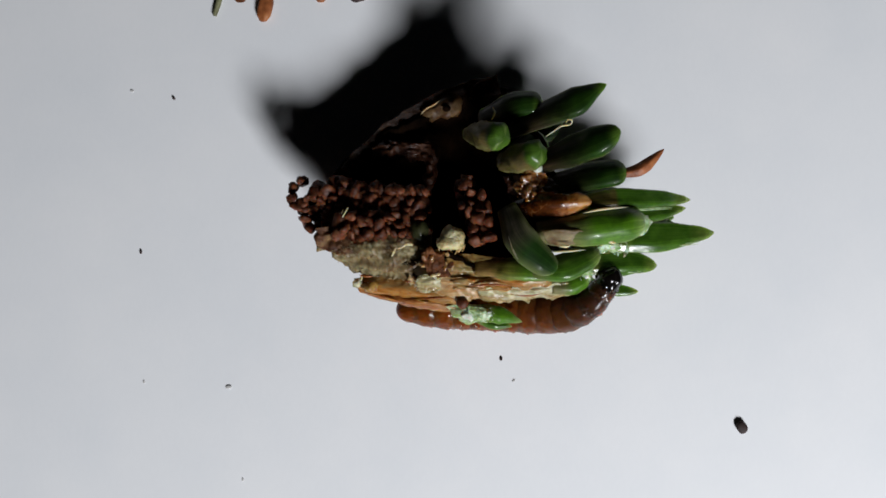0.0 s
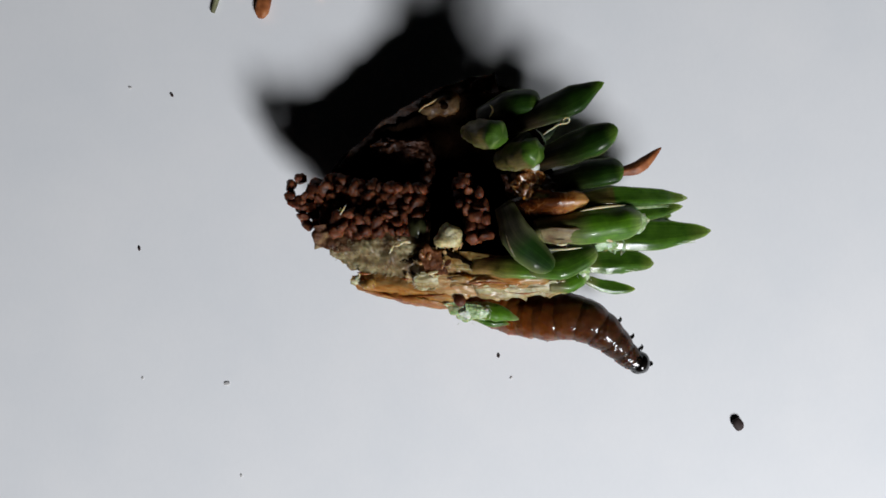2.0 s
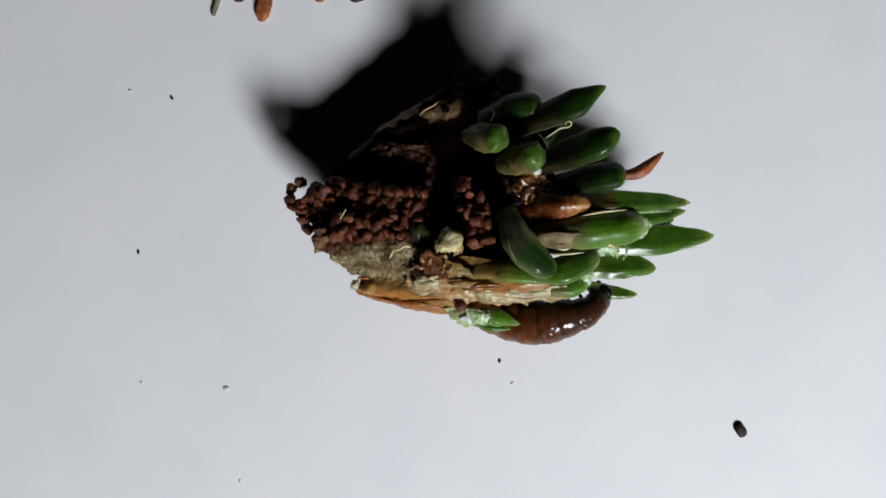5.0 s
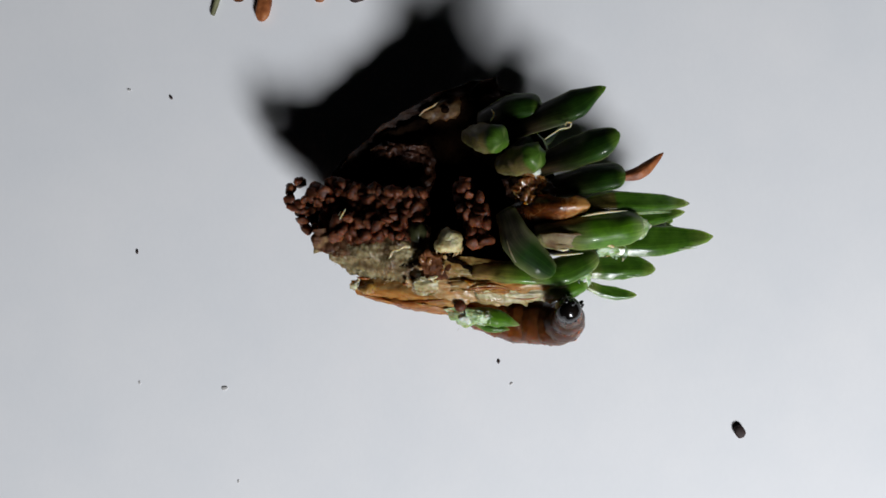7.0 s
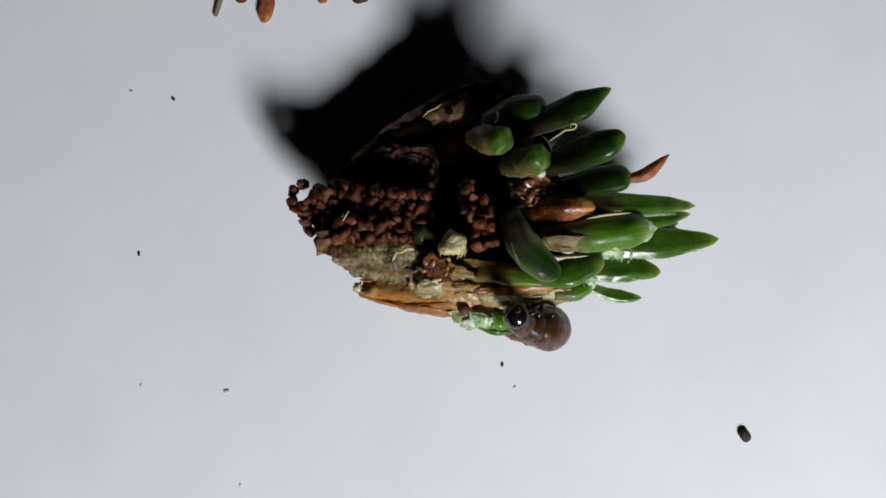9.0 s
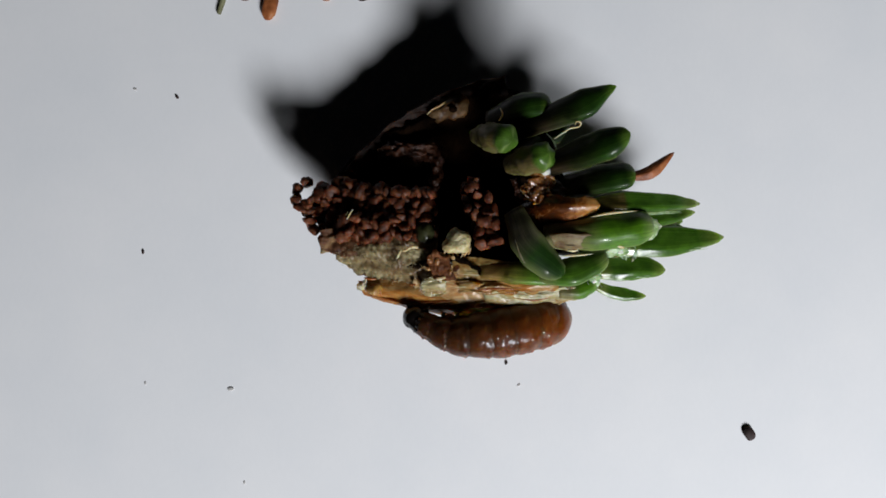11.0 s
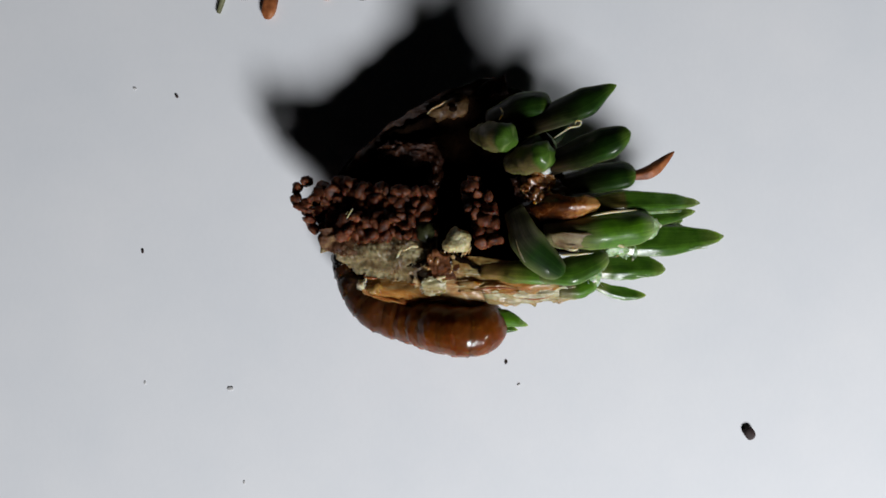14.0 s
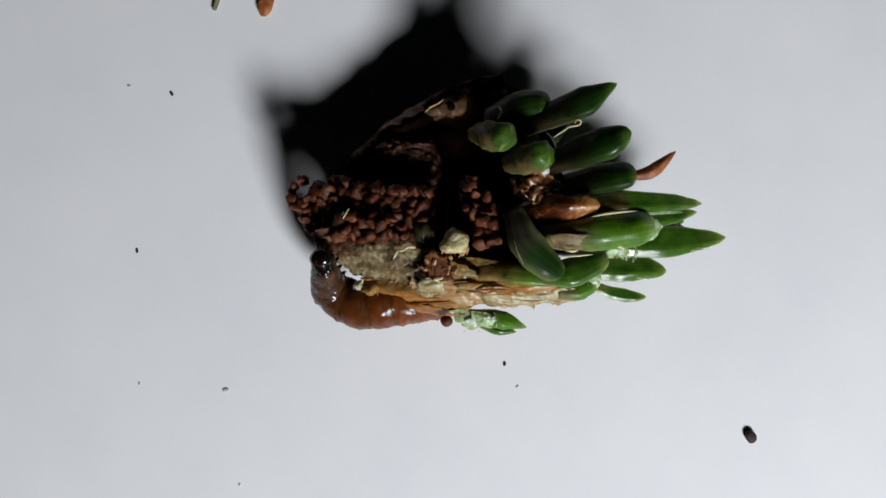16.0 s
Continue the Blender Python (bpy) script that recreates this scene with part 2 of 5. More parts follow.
OLIVE = tissue("olive_tissue", ((0.12, 0.045, 0.012), (0.22, 0.12, 0.034), (0.28, 0.19, 0.06), (0.21, 0.215, 0.065), (0.36, 0.30, 0.13)), 0.5, 0.32, 0.05, (0.5, 1.2, 1), 0.4, 0.35)
REDBROWN = tissue("red_margin", ((0.05, 0.010, 0.003), (0.14, 0.032, 0.007), (0.29, 0.10, 0.02), (0.44, 0.25, 0.075)), 0.8, 0.26, 0.04, (0.4, 1.6, 1), 0.5, 0.3)
BROWN = tissue("brown_scale", ((0.025, 0.008, 0.003), (0.07, 0.022, 0.007), (0.14, 0.050, 0.016), (0.24, 0.11, 0.045)), 0.8, 0.45, 0.12, shine=0.12)
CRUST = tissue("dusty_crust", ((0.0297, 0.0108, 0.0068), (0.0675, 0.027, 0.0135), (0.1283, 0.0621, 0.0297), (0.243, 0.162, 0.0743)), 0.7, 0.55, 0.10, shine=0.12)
# Brown taken nearly to black: shade on the far rim is in the colour.
DEEP_SHADE = tissue("shaded_scale", ((0.003, 0.002, 0.001), (0.007, 0.003, 0.002), (0.015, 0.007, 0.004), (0.06, 0.035, 0.02)), 0.9, 0.45, 0.10, shine=0.12)
FRASS = mottled("frass", (0.042, 0.011, 0.005), (0.100, 0.030, 0.013), (0.20, 0.073, 0.033), 1.3, 0.48, 0.07, fine=2.2, sss=0.7, shine=0.15)
CREAM = mottled("cream_tissue", (0.42, 0.32, 0.11), (0.64, 0.55, 0.26), (0.78, 0.73, 0.46), 1.5, 0.5, 0.16, sss=0.3)
FUZZ = mottled("white_down", (0.60, 0.66, 0.55), (0.75, 0.79, 0.70), (0.85, 0.87, 0.82), 1.5, 0.7, 0.08, sss=0.2)
RUST = mottled("dead_tip", (0.20, 0.055, 0.015), (0.34, 0.11, 0.035), (0.45, 0.18, 0.06), 1.0, 0.5, 0.06)
SKIN = skin_material("larva_skin", (0.100, 0.023, 0.003), (0.165, 0.046, 0.006), (0.030, 0.011, 0.005), (0.060, 0.023, 0.011))
SHELL = mottled("black_shell", (0.003, 0.0025, 0.0025), (0.005, 0.004, 0.0035), (0.010, 0.007, 0.005), 1.0, 0.14, 0.01, coat=0.3)
SPECK = mottled("dark_crumb", (0.028, 0.017, 0.015), (0.05, 0.03, 0.027), (0.09, 0.05, 0.045), 2.0, 0.7, 0.008)
GREYCRUMB = mottled("grey_crumb", (0.58, 0.58, 0.57), (0.66, 0.65, 0.63), (0.72, 0.71, 0.69), 2.0, 0.7, 0.008)
STRAW = mottled("olive_stalk", (0.12, 0.12, 0.06), (0.18, 0.18, 0.09), (0.25, 0.25, 0.14), 1.5, 0.6, 0.05)


# ---- building helpers ----
def thing(name, base, label, category, group="", kind=""):
    ob = new(name)
    ob.location = Vector(base) * MM
    ob.empty_display_size = 0.001
    return tagged(ob, label, category, group, kind)


def finish(bm, name, mat, origin):
    """A mesh from a bmesh drawn in millimetres of the place, with its own zero at origin."""
    bm.normal_update()
    bmesh.ops.recalc_face_normals(bm, faces=bm.faces)
    for v in bm.verts:
        v.co = (v.co - Vector(origin)) * MM
    for f in bm.faces:
        f.smooth = True
    me = bpy.data.meshes.new(name)
    bm.to_mesh(me)
    bm.free()
    me.materials.append(mat)
    return me


def origin_of(ob):
    o = Vector((0, 0, 0))
    while ob is not None:
        o += ob.location
        ob = ob.parent
    return o / MM


def part(name, bm, mat, parent, label=""):
    """One mesh under a thing or a part."""
    ob = new(name, finish(bm, name, mat, origin_of(parent)))
    ob.parent = parent
    return tagged(ob, label)


def curve(points, n):
    """n places on a smooth line through the points."""
    p = [Vector(q) for q in points]
    if len(p) == 2:
        return [p[0].lerp(p[1], k / (n - 1)) for k in range(n)]
    p = [2 * p[0] - p[1], *p, 2 * p[-1] - p[-2]]
    out = []
    for k in range(n):
        s = k / (n - 1) * (len(p) - 3)
        i = min(int(s), len(p) - 4)
        u = s - i
        a, b, c, d = p[i:i + 4]
        out.append(0.5 * (2 * b + (c - a) * u + (2 * a - 5 * b + 4 * c - d) * u * u + (3 * b - a - 3 * c + d) * u ** 3))
    return out


def wobble(v, size, amount):
    return Vector(noise.noise_vector(v / size)) * amount


def tube(bm, rings, close=True):
    """Skin over rings of equal length."""
    rows = [[bm.verts.new(p) for p in r] for r in rings]
    n = len(rows[0])
    for a, b in zip(rows, rows[1:]):
        for k in range(n):
            bm.faces.new((a[k], a[(k + 1) % n], b[(k + 1) % n], b[k]))
    if close:
        bm.faces.new(rows[0][::-1])
        bm.faces.new(rows[-1])
    return rows


def needle_mesh(path, width, thick=0.55, blunt=0.0, edge=1.75, face=(0, 0.12, 1), n=22, base=0.62, lean=0.0, worn=0.0):
    """A flat needle with a keel below and a groove above. blunt: 0 for a sharp point, 1 for a round end."""
    bm = bmesh.new()
    uv = bm.loops.layers.uv.new("UVMap")
    line = curve(path, n)
    rings, m = [], 24
    for k, p in enumerate(line):
        s = k / (n - 1)
        ahead = (line[min(k + 1, n - 1)] - line[max(k - 1, 0)]).normalized()
        side = ahead.cross(Vector(face)).normalized()
        up = side.cross(ahead)
        sharp = min(1.0, (1.001 - s) * 2.6) ** 0.8
        roundish = math.sqrt(max(0.0, 1 - max(0.0, (s - 0.78) / 0.222) ** 2.2))
        w = width * 0.5 * (base + (1 - base) * min(1.0, s * 2.4)) * (sharp * (1 - blunt) + roundish * blunt) + 0.012
        ring = []
        for j in range(m):
            a = 2 * math.pi * j / m
            x, z = (math.copysign(abs(c) ** edge, c) for c in (math.cos(a), math.sin(a)))
            lift = z * thick * min(1.0, w / (0.3 * width))
            furrow = 1 + 0.035 * math.cos(5 * a + 2 * s) * min(1.0, w / (0.4 * width))
            q = p + side * ((x + lean * max(0.0, z)) * w * furrow) + up * (lift * w * furrow)
            ring.append(q + wobble(q, 0.9, 0.10 * width * 0.5) + wobble(q, 0.32, worn))
        rings.append(ring)
    rows = tube(bm, rings)
    place = {v: (j / m, k / (n - 1)) for k, r in enumerate(rows) for j, v in enumerate(r)}
    for f in bm.faces:
        us = [place[l.vert] for l in f.loops]
        wrap = max(u for u, _ in us) - min(u for u, _ in us) > 0.5
        for l, (u, v) in zip(f.loops, us):
            l[uv].uv = (u + 1 if wrap and u < 0.5 else u, v)
    return bm


def sheet_mesh(rails, thick=0.12, rough=0.12, ragged=0.15, nu=34, nv=14, lump=0.9):
    """A bent sheet through rails (lines of points, all run the same way), with thickness and torn edges."""
    lines = [curve(r, nu) for r in rails]
    grid = []
    for i in range(nu):
        grid.append(curve([ln[i] for ln in lines], nv))
    bm = bmesh.new()
    top, low = [], []
    for i in range(nu):
        tr, lr = [], []
        for j in range(nv):
            p = grid[i][j]
            e = min(i, nu - 1 - i, (j if j < nv / 2 else nv - 1 - j) * 2)
            du = grid[min(i + 1, nu - 1)][j] - grid[max(i - 1, 0)][j]
            dv = grid[i][min(j + 1, nv - 1)] - grid[i][max(j - 1, 0)]
            nrm = du.cross(dv).normalized()
            if nrm.z < 0:
                nrm = -nrm
            w = Vector((p.x * 0.45, p.y, p.z))
            q = p + nrm * rough * (noise.noise(w / lump) + 0.6 * noise.noise(w / (lump * 0.4)) + 0.3 * noise.noise(p / (lump * 0.2)))
            if e == 0:
                q += wobble(p, 0.7, ragged * 1.2) + wobble(p, 0.35, ragged * 0.5)
            tr.append(bm.verts.new(q))
            lr.append(bm.verts.new(q - nrm * thick * (0.35 if e == 0 else 1.0)))
        top.append(tr)
        low.append(lr)
    for i in range(nu - 1):
        for j in range(nv - 1):
            bm.faces.new((top[i][j], top[i + 1][j], top[i + 1][j + 1], top[i][j + 1]))
            bm.faces.new((low[i][j], low[i][j + 1], low[i + 1][j + 1], low[i + 1][j]))
    edge = [(i, 0) for i in range(nu)] + [(nu - 1, j) for j in range(1, nv)] + [(i, nv - 1) for i in range(nu - 2, -1, -1)] + [(0, j) for j in range(nv - 2, 0, -1)]
    for (a, b), (c, d) in zip(edge, edge[1:] + edge[:1]):
        bm.faces.new((top[a][b], low[a][b], low[c][d], top[c][d]))
    return bm


def lump_mesh(centre, radii, rough=0.15, lump=0.6, seg=20, turn=(0, 0, 0), flat=0.0):
    """A lumpy pebble; flat squares off its sides."""
    bm = bmesh.new()
    bmesh.ops.create_icosphere(bm, subdivisions=3 if seg > 12 else 2, radius=1)
    rot = Euler([radians(a) for a in turn]).to_matrix()
    for v in bm.verts:
        d = v.co.copy()
        if flat:
            d = Vector([math.copysign(abs(c) ** (1 - flat), c) for c in d])
        q = rot @ Vector((d.x * radii[0], d.y * radii[1], d.z * radii[2])) + Vector(centre)
        v.co = q + v.co * rough * (noise.noise(q / lump) + 0.4 * noise.noise(q / (lump * 0.4)))
    return bm


def fibre_mesh(path, radius, n=14, sides=6, taper=0.5):
    bm = bmesh.new()
    line = curve(path, n)
    rings = []
    for k, p in enumerate(line):
        ahead = (line[min(k + 1, n - 1)] - line[max(k - 1, 0)]).normalized()
        side = ahead.cross(Vector((0.1, 0.2, 1))).normalized()
        up = side.cross(ahead)
        r = radius * (1 - taper * abs(2 * k / (n - 1) - 1) ** 2)
        rings.append([p + side * r * math.cos(2 * math.pi * j / sides) + up * r * math.sin(2 * math.pi * j / sides) for j in range(sides)])
    tube(bm, rings)
    return bm


def down_mesh(centre, spread, count, length, core=0.7):
    """A tuft of fine curly hairs."""
    bm = lump_mesh(centre, (spread[0] * core, spread[1] * core, 0.16), 0.25, 0.25) if core else bmesh.new()
    for k in range(count):
        p = Vector(centre) + Vector((random.gauss(0, 0.5) * spread[0], random.gauss(0, 0.5) * spread[1], random.uniform(-0.2, 0.25)))
        q = p + Vector((random.uniform(-1, 1), random.uniform(-1, 1), random.uniform(-0.4, 0.6))) * length * random.uniform(0.3, 0.8)
        mid = (p + q) / 2 + Vector((random.uniform(-1, 1), random.uniform(-1, 1), random.uniform(-0.5, 1))) * length * 0.25
        line = curve([p, mid, q], 6)
        rad = random.uniform(0.006, 0.014)
        rings = []
        for i, c in enumerate(line):
            ahead = (line[min(i + 1, 5)] - line[max(i - 1, 0)]).normalized()
            side = ahead.orthogonal().normalized()
            up = ahead.cross(side)
            rings.append([c + (side * math.cos(g) + up * math.sin(g)) * rad for g in (0, 2.1, 4.2)])
        tube(bm, rings)
    return bm


# ---- the paper ----
def paper_sheet():
    bm = bmesh.new()
    n, half = 60, 150.0
    rows = [[bm.verts.new((-half + 2 * half * i / n, -half + 2 * half * j / n, 0.0)) for j in range(n + 1)] for i in range(n + 1)]
    for i in range(n):
        for j in range(n):
            bm.faces.new((rows[i][j], rows[i + 1][j], rows[i + 1][j + 1], rows[i][j + 1]))
    low = [[bm.verts.new((x, y, -0.1)) for y in (-half, half)] for x in (-half, half)]
    bm.faces.new((low[0][0], low[0][1], low[1][1], low[1][0]))
    ob = new("ground", finish(bm, "ground", PAPER, (0, 0, 0)))
    return tagged(ob, "smooth white paper sheet with faint grey mottling", "paper", kind="structure")


# ---- the bud ----
def husk_mesh():
    """The torn-open cup of the bud: a ragged rim, a wall and a hollow."""
    rim = [(-5.83, 0.6, 3.7), (-4.78, -0.11, 4.02), (-3.64, -0.71, 4.1), (-1.76, -0.69, 4.92), (0.16, -0.56, 5.74), (2.01, -0.85, 6.07), (3.86, -0.66, 6.07), (5.38, 0.56, 5.74),
           (5.41, 2.72, 5.58), (4.76, 4.9, 5.41), (4.04, 6.94, 4.72), (2.73, 8.08, 3.96), (1.03, 7.85, 3.74), (-0.68, 7.1, 3.47), (-2.43, 6.29, 3.28), (-4.21, 5.04, 2.99), (-5.65, 3.79, 2.82), (-6.47, 2.36, 3.1)]
    rim = curve(rim + rim[:1], 91)[:-1]
    floor = Vector((0.19, 2.55, 0.41))
    bm = bmesh.new()
    rings = []
    for r, h in ((0.15, 0.0), (0.36, 0.0), (0.56, 0.16), (0.80, 0.5), (0.95, 0.8), (1.03, 1.0), (0.97, 1.01), (0.88, 0.8), (0.72, 0.5), (0.50, 0.24), (0.34, 0.12), (0.2, 0.06), (0.04, 0.06)):
        ring = []
        for p in rim:
            q = Vector((floor.x + (p.x - floor.x) * r, floor.y + (p.y - floor.y) * r, 0.25 + (p.z - 0.25) * h))
            q += wobble(q, 1.3, 0.45 if h > 0.05 else 0.12) + wobble(q, 0.45, 0.16 if h > 0.05 else 0.0)
            q.z = max(q.z, 0.02)
            ring.append(q)
        rings.append(ring)
    tube(bm, rings)
    return bm


LOOSE = []


def conifer_bud():
    bud = thing("conifer_bud", (0.19, 2.58, 0), "torn-open conifer bud with green needles and brown scales", "bud")
    part("husk", husk_mesh(), HUSK_SHADE, bud, "hollow inside of the bud, deep shade in its colour")
    part("scale", sheet_mesh([[(-5.89, 1.08, 4.59), (-3.99, 1.36, 4.67), (-2.32, 1.35, 4.76), (-0.44, 1.24, 4.92)], [(-6.21, 0.2, 4.51), (-4.22, 0.08, 5), (-2.29, 0.08, 5.17), (-0.6, 0.03, 5.33)],
                              [(-5.95, -0.26, 3.85), (-4.06, -1.27, 4.1), (-2.35, -1.59, 4.43), (-0.25, -1.63, 4.76)]], 0.3, 0.42, 0.14, 76, 40, 0.7), MOSS, bud, "grey-green weathered bud scale")
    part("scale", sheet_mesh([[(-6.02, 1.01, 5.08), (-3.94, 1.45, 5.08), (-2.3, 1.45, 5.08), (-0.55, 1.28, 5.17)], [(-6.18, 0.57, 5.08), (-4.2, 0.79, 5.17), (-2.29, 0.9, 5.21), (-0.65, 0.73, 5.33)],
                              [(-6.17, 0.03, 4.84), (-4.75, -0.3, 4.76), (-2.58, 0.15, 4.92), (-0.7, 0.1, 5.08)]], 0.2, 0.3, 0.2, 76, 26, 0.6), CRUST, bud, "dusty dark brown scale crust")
    part("scale", sheet_mesh([[(-3.84, -1.1, 4.1), (-2.37, -1.04, 4.1), (-0.67, -1.26, 4.43), (1.82, -1.63, 4.76)], [(-4.34, -1.66, 4.18), (-2.63, -2.01, 4.43), (-0.66, -2.18, 4.76), (1.54, -2.36, 4.92)],
                              [(-4.09, -2.18, 3.94), (-2.66, -2.6, 4.02), (-0.67, -2.86, 4.26), (0.78, -2.9, 4.51)]], 0.2, 0.16, 0.10, 60, 26, 1.2), ORANGE, bud, "glossy orange-brown resinous bud scale")
    part("scale", sheet_mesh([[(-1.61, -0.79, 5.08), (0.16, -0.56, 5.66), (2.03, -0.72, 5.82)], [(-1.71, -1.41, 4.84), (0.16, -1.33, 5.41), (2.18, -1.43, 5.58)], [(-1.37, -2.2, 4.51), (0.44, -2.4, 4.76), (2.36, -2.45, 4.92)]],
                             0.25, 0.18, 0.2, 50, 30, 1.1), TAN, bud, "tan papery torn bud scale")
    part("scale", sheet_mesh([[(0.16, -0.29, 5.74), (1.75, -0.24, 5.99), (3.89, -0.77, 5.9)], [(0.29, -0.78, 5.74), (2.02, -0.82, 5.99), (4.15, -1.14, 5.9)], [(0.43, -1.38, 5.49), (2.3, -1.42, 5.74), (4.44, -1.53, 5.74)]],
                             0.2, 0.16, 0.12, 46, 24, 0.9), OLIVE, bud, "olive-green torn tissue of the bud")
    part("scale", sheet_mesh([[(-0.38, -1.18, 5.08), (2.6, -1.16, 5.41), (5.97, -1.27, 5.33)], [(-0.38, -1.79, 4.92), (2.6, -1.82, 5.33), (6.11, -1.77, 5.17)], [(-0.11, -2.49, 4.35), (2.67, -2.5, 4.59), (6.04, -2.27, 4.67)]],
                             0.2, 0.15, 0.2, 60, 26, 0.9), TAN, bud, "tan papery torn bud scale")
    part("scale", sheet_mesh([[(0.43, -1.37, 5.66), (2.56, -1.36, 5.9), (4.9, -1.3, 5.9)], [(0.43, -1.58, 5.66), (2.56, -1.6, 5.9), (4.95, -1.52, 5.9)], [(0.49, -1.86, 5.49), (2.57, -1.87, 5.74), (4.87, -1.79, 5.74)]],
                             0.12, 0.16, 0.3, 46, 16, 0.8), ORANGE, bud, "orange-brown fibrous strip")
    part("scale", sheet_mesh([[(1.77, -1.69, 5.66), (3.91, -1.69, 5.74), (6.04, -1.54, 5.49)], [(1.73, -2.03, 5.41), (3.94, -2.02, 5.49), (6.2, -1.82, 5.25)], [(1.97, -2.44, 5), (4, -2.5, 5), (6.05, -2.28, 4.92)]],
                             0.10, 0.16, 0.35, 50, 20, 0.7), MINT, bud, "pale green translucent torn tissue")
    part("scale", sheet_mesh([[(-1.25, -1.27, 5.33), (-0.78, -1.16, 5.49), (-0.11, -1.32, 5.49)], [(-1.31, -1.66, 5.25), (-0.7, -1.65, 5.41), (-0.05, -1.71, 5.33)], [(-1.15, -2.11, 5), (-0.66, -2.16, 5.08), (-0.11, -2.05, 5.08)]],
                             0.06, 0.09, 0.4, 30, 22, 0.4), MINT, bud, "pale mint translucent skin")
    part("scale", sheet_mesh([[(0.22, -2.79, 4.5), (1.17, -2.68, 4.66), (2.01, -2.76, 4.58)], [(0.45, -3.19, 4.42), (1.29, -3.17, 4.58), (2.07, -3.09, 4.5)], [(0.85, -3.54, 4.17), (1.46, -3.66, 4.25), (2.02, -3.44, 4.34)]],
                             0.08, 0.16, 0.15, 30, 22, 0.4), GREENSKIN, bud, "white-green translucent skin")
    part("scale", sheet_mesh([[(1.19, -2.77, 4.9), (1.72, -2.82, 5), (2.22, -2.94, 4.9)], [(1.19, -3.06, 4.85), (1.77, -3.14, 5.02), (2.47, -3.26, 4.85)], [(1.24, -3.45, 4.5), (1.77, -3.56, 4.6), (2.17, -3.61, 4.5)]],
                             0.05, 0.12, 0.12, 30, 20, 0.4), GREENSKIN, bud, "pale green torn skin")
    for rails in (([(7.19, 0.19, 5.66), (7.89, 0.27, 5.66), (8.74, 0.22, 5.33)], [(7.27, 0, 5.58), (7.96, 0.05, 5.58), (8.81, 0, 5.25)], [(7.51, -0.22, 5.25), (8.11, -0.19, 5.25), (8.77, -0.19, 5)]),
                  ([(6.6, -0.83, 5.66), (6.87, -0.72, 5.66), (7.23, -0.78, 5.49)], [(6.58, -1.16, 5.49), (6.89, -1.1, 5.58), (7.25, -1.16, 5.41)], [(6.76, -1.55, 5.17), (7.04, -1.58, 5.17), (7.27, -1.5, 5.08)]),
                  ([(9.05, 1.76, 6.23), (9.32, 1.71, 6.23), (9.58, 1.61, 6.07)], [(8.93, 1.33, 6.48), (9.29, 1.28, 6.48), (9.66, 1.24, 6.15)], [(8.74, 0.81, 6.4), (9.08, 0.71, 6.31), (9.45, 0.66, 5.99)])):
        part("scale", sheet_mesh(rails, 0.05, 0.14, 0.3, 26, 14, 0.35), GREENSKIN, bud, "thin pale green sheath skin")
    part("scale", sheet_mesh([[(-4.52, -1.44, 4.1), (-4.27, -1.4, 4.26), (-4.03, -1.34, 4.35)], [(-4.43, -1.67, 4.1), (-4.2, -1.65, 4.35), (-3.99, -1.59, 4.43)], [(-4.28, -1.9, 3.94), (-4.15, -1.92, 4.1), (-3.96, -1.83, 4.26)]],
                             0.12, 0.2, 0.2, 16, 12, 0.3), PALE, bud, "pale curled scale tip")
    part("scale", sheet_mesh([[(-3.78, -2.15, 4.1), (-2.36, -2.33, 4.26), (-0.81, -2.56, 4.51), (0.61, -2.91, 4.43)], [(-3.84, -2.23, 4.1), (-2.36, -2.53, 4.26), (-0.81, -2.77, 4.43), (0.67, -3, 4.35)], [(-3.8, -2.33, 3.94), (-2.33, -2.72, 3.94), (-0.82, -3, 4.02), (0.62, -3.13, 4.1)]],
                             0.15, 0.10, 0.1, 46, 12, 0.8), REDBROWN, bud, "red-brown glossy scale margin")
    LOOSE.append(part("grain", lump_mesh((0.93, -2.64, 4.92), (0.3, 0.28, 0.24), 0.05, 0.4), FRASS, bud, "round reddish-brown grain at the scale margin"))
    part("lump", lump_mesh((-3.62, -1.86, 4.3), (0.4, 0.3, 0.28), 0.2, 0.4), GOLD, bud, "golden resinous lump")
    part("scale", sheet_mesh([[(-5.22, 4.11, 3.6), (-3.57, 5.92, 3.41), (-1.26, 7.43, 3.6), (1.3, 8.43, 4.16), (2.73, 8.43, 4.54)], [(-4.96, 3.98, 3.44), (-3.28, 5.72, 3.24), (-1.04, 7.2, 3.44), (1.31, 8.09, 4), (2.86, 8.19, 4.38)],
                              [(-4.72, 3.76, 3.11), (-2.99, 5.41, 2.92), (-0.81, 6.87, 3.03), (1.33, 7.66, 3.59), (3, 7.89, 4.05)]], 0.08, 0.25, 0.12, 60, 14, 0.7), DEEP_SHADE, bud, "thin translucent brown scale edge, shade in its colour")
    part("scale", sheet_mesh([[(3.35, 2.36, 5.86), (4.39, 2.6, 6.9), (5.6, 2.5, 7.25), (6.49, 2.43, 7.15)], [(3.21, 1.98, 6), (4.36, 2.02, 7.1), (5.58, 2.01, 7.4), (6.7, 2.1, 7.25)], [(3.36, 1.46, 5.8), (4.57, 1.33, 6.6), (5.69, 1.48, 6.85), (6.59, 1.76, 6.95)]], 0.25, 0.09, 0.10, 40, 24, 0.9), RESIN, bud, "dark red-brown resinous scale")
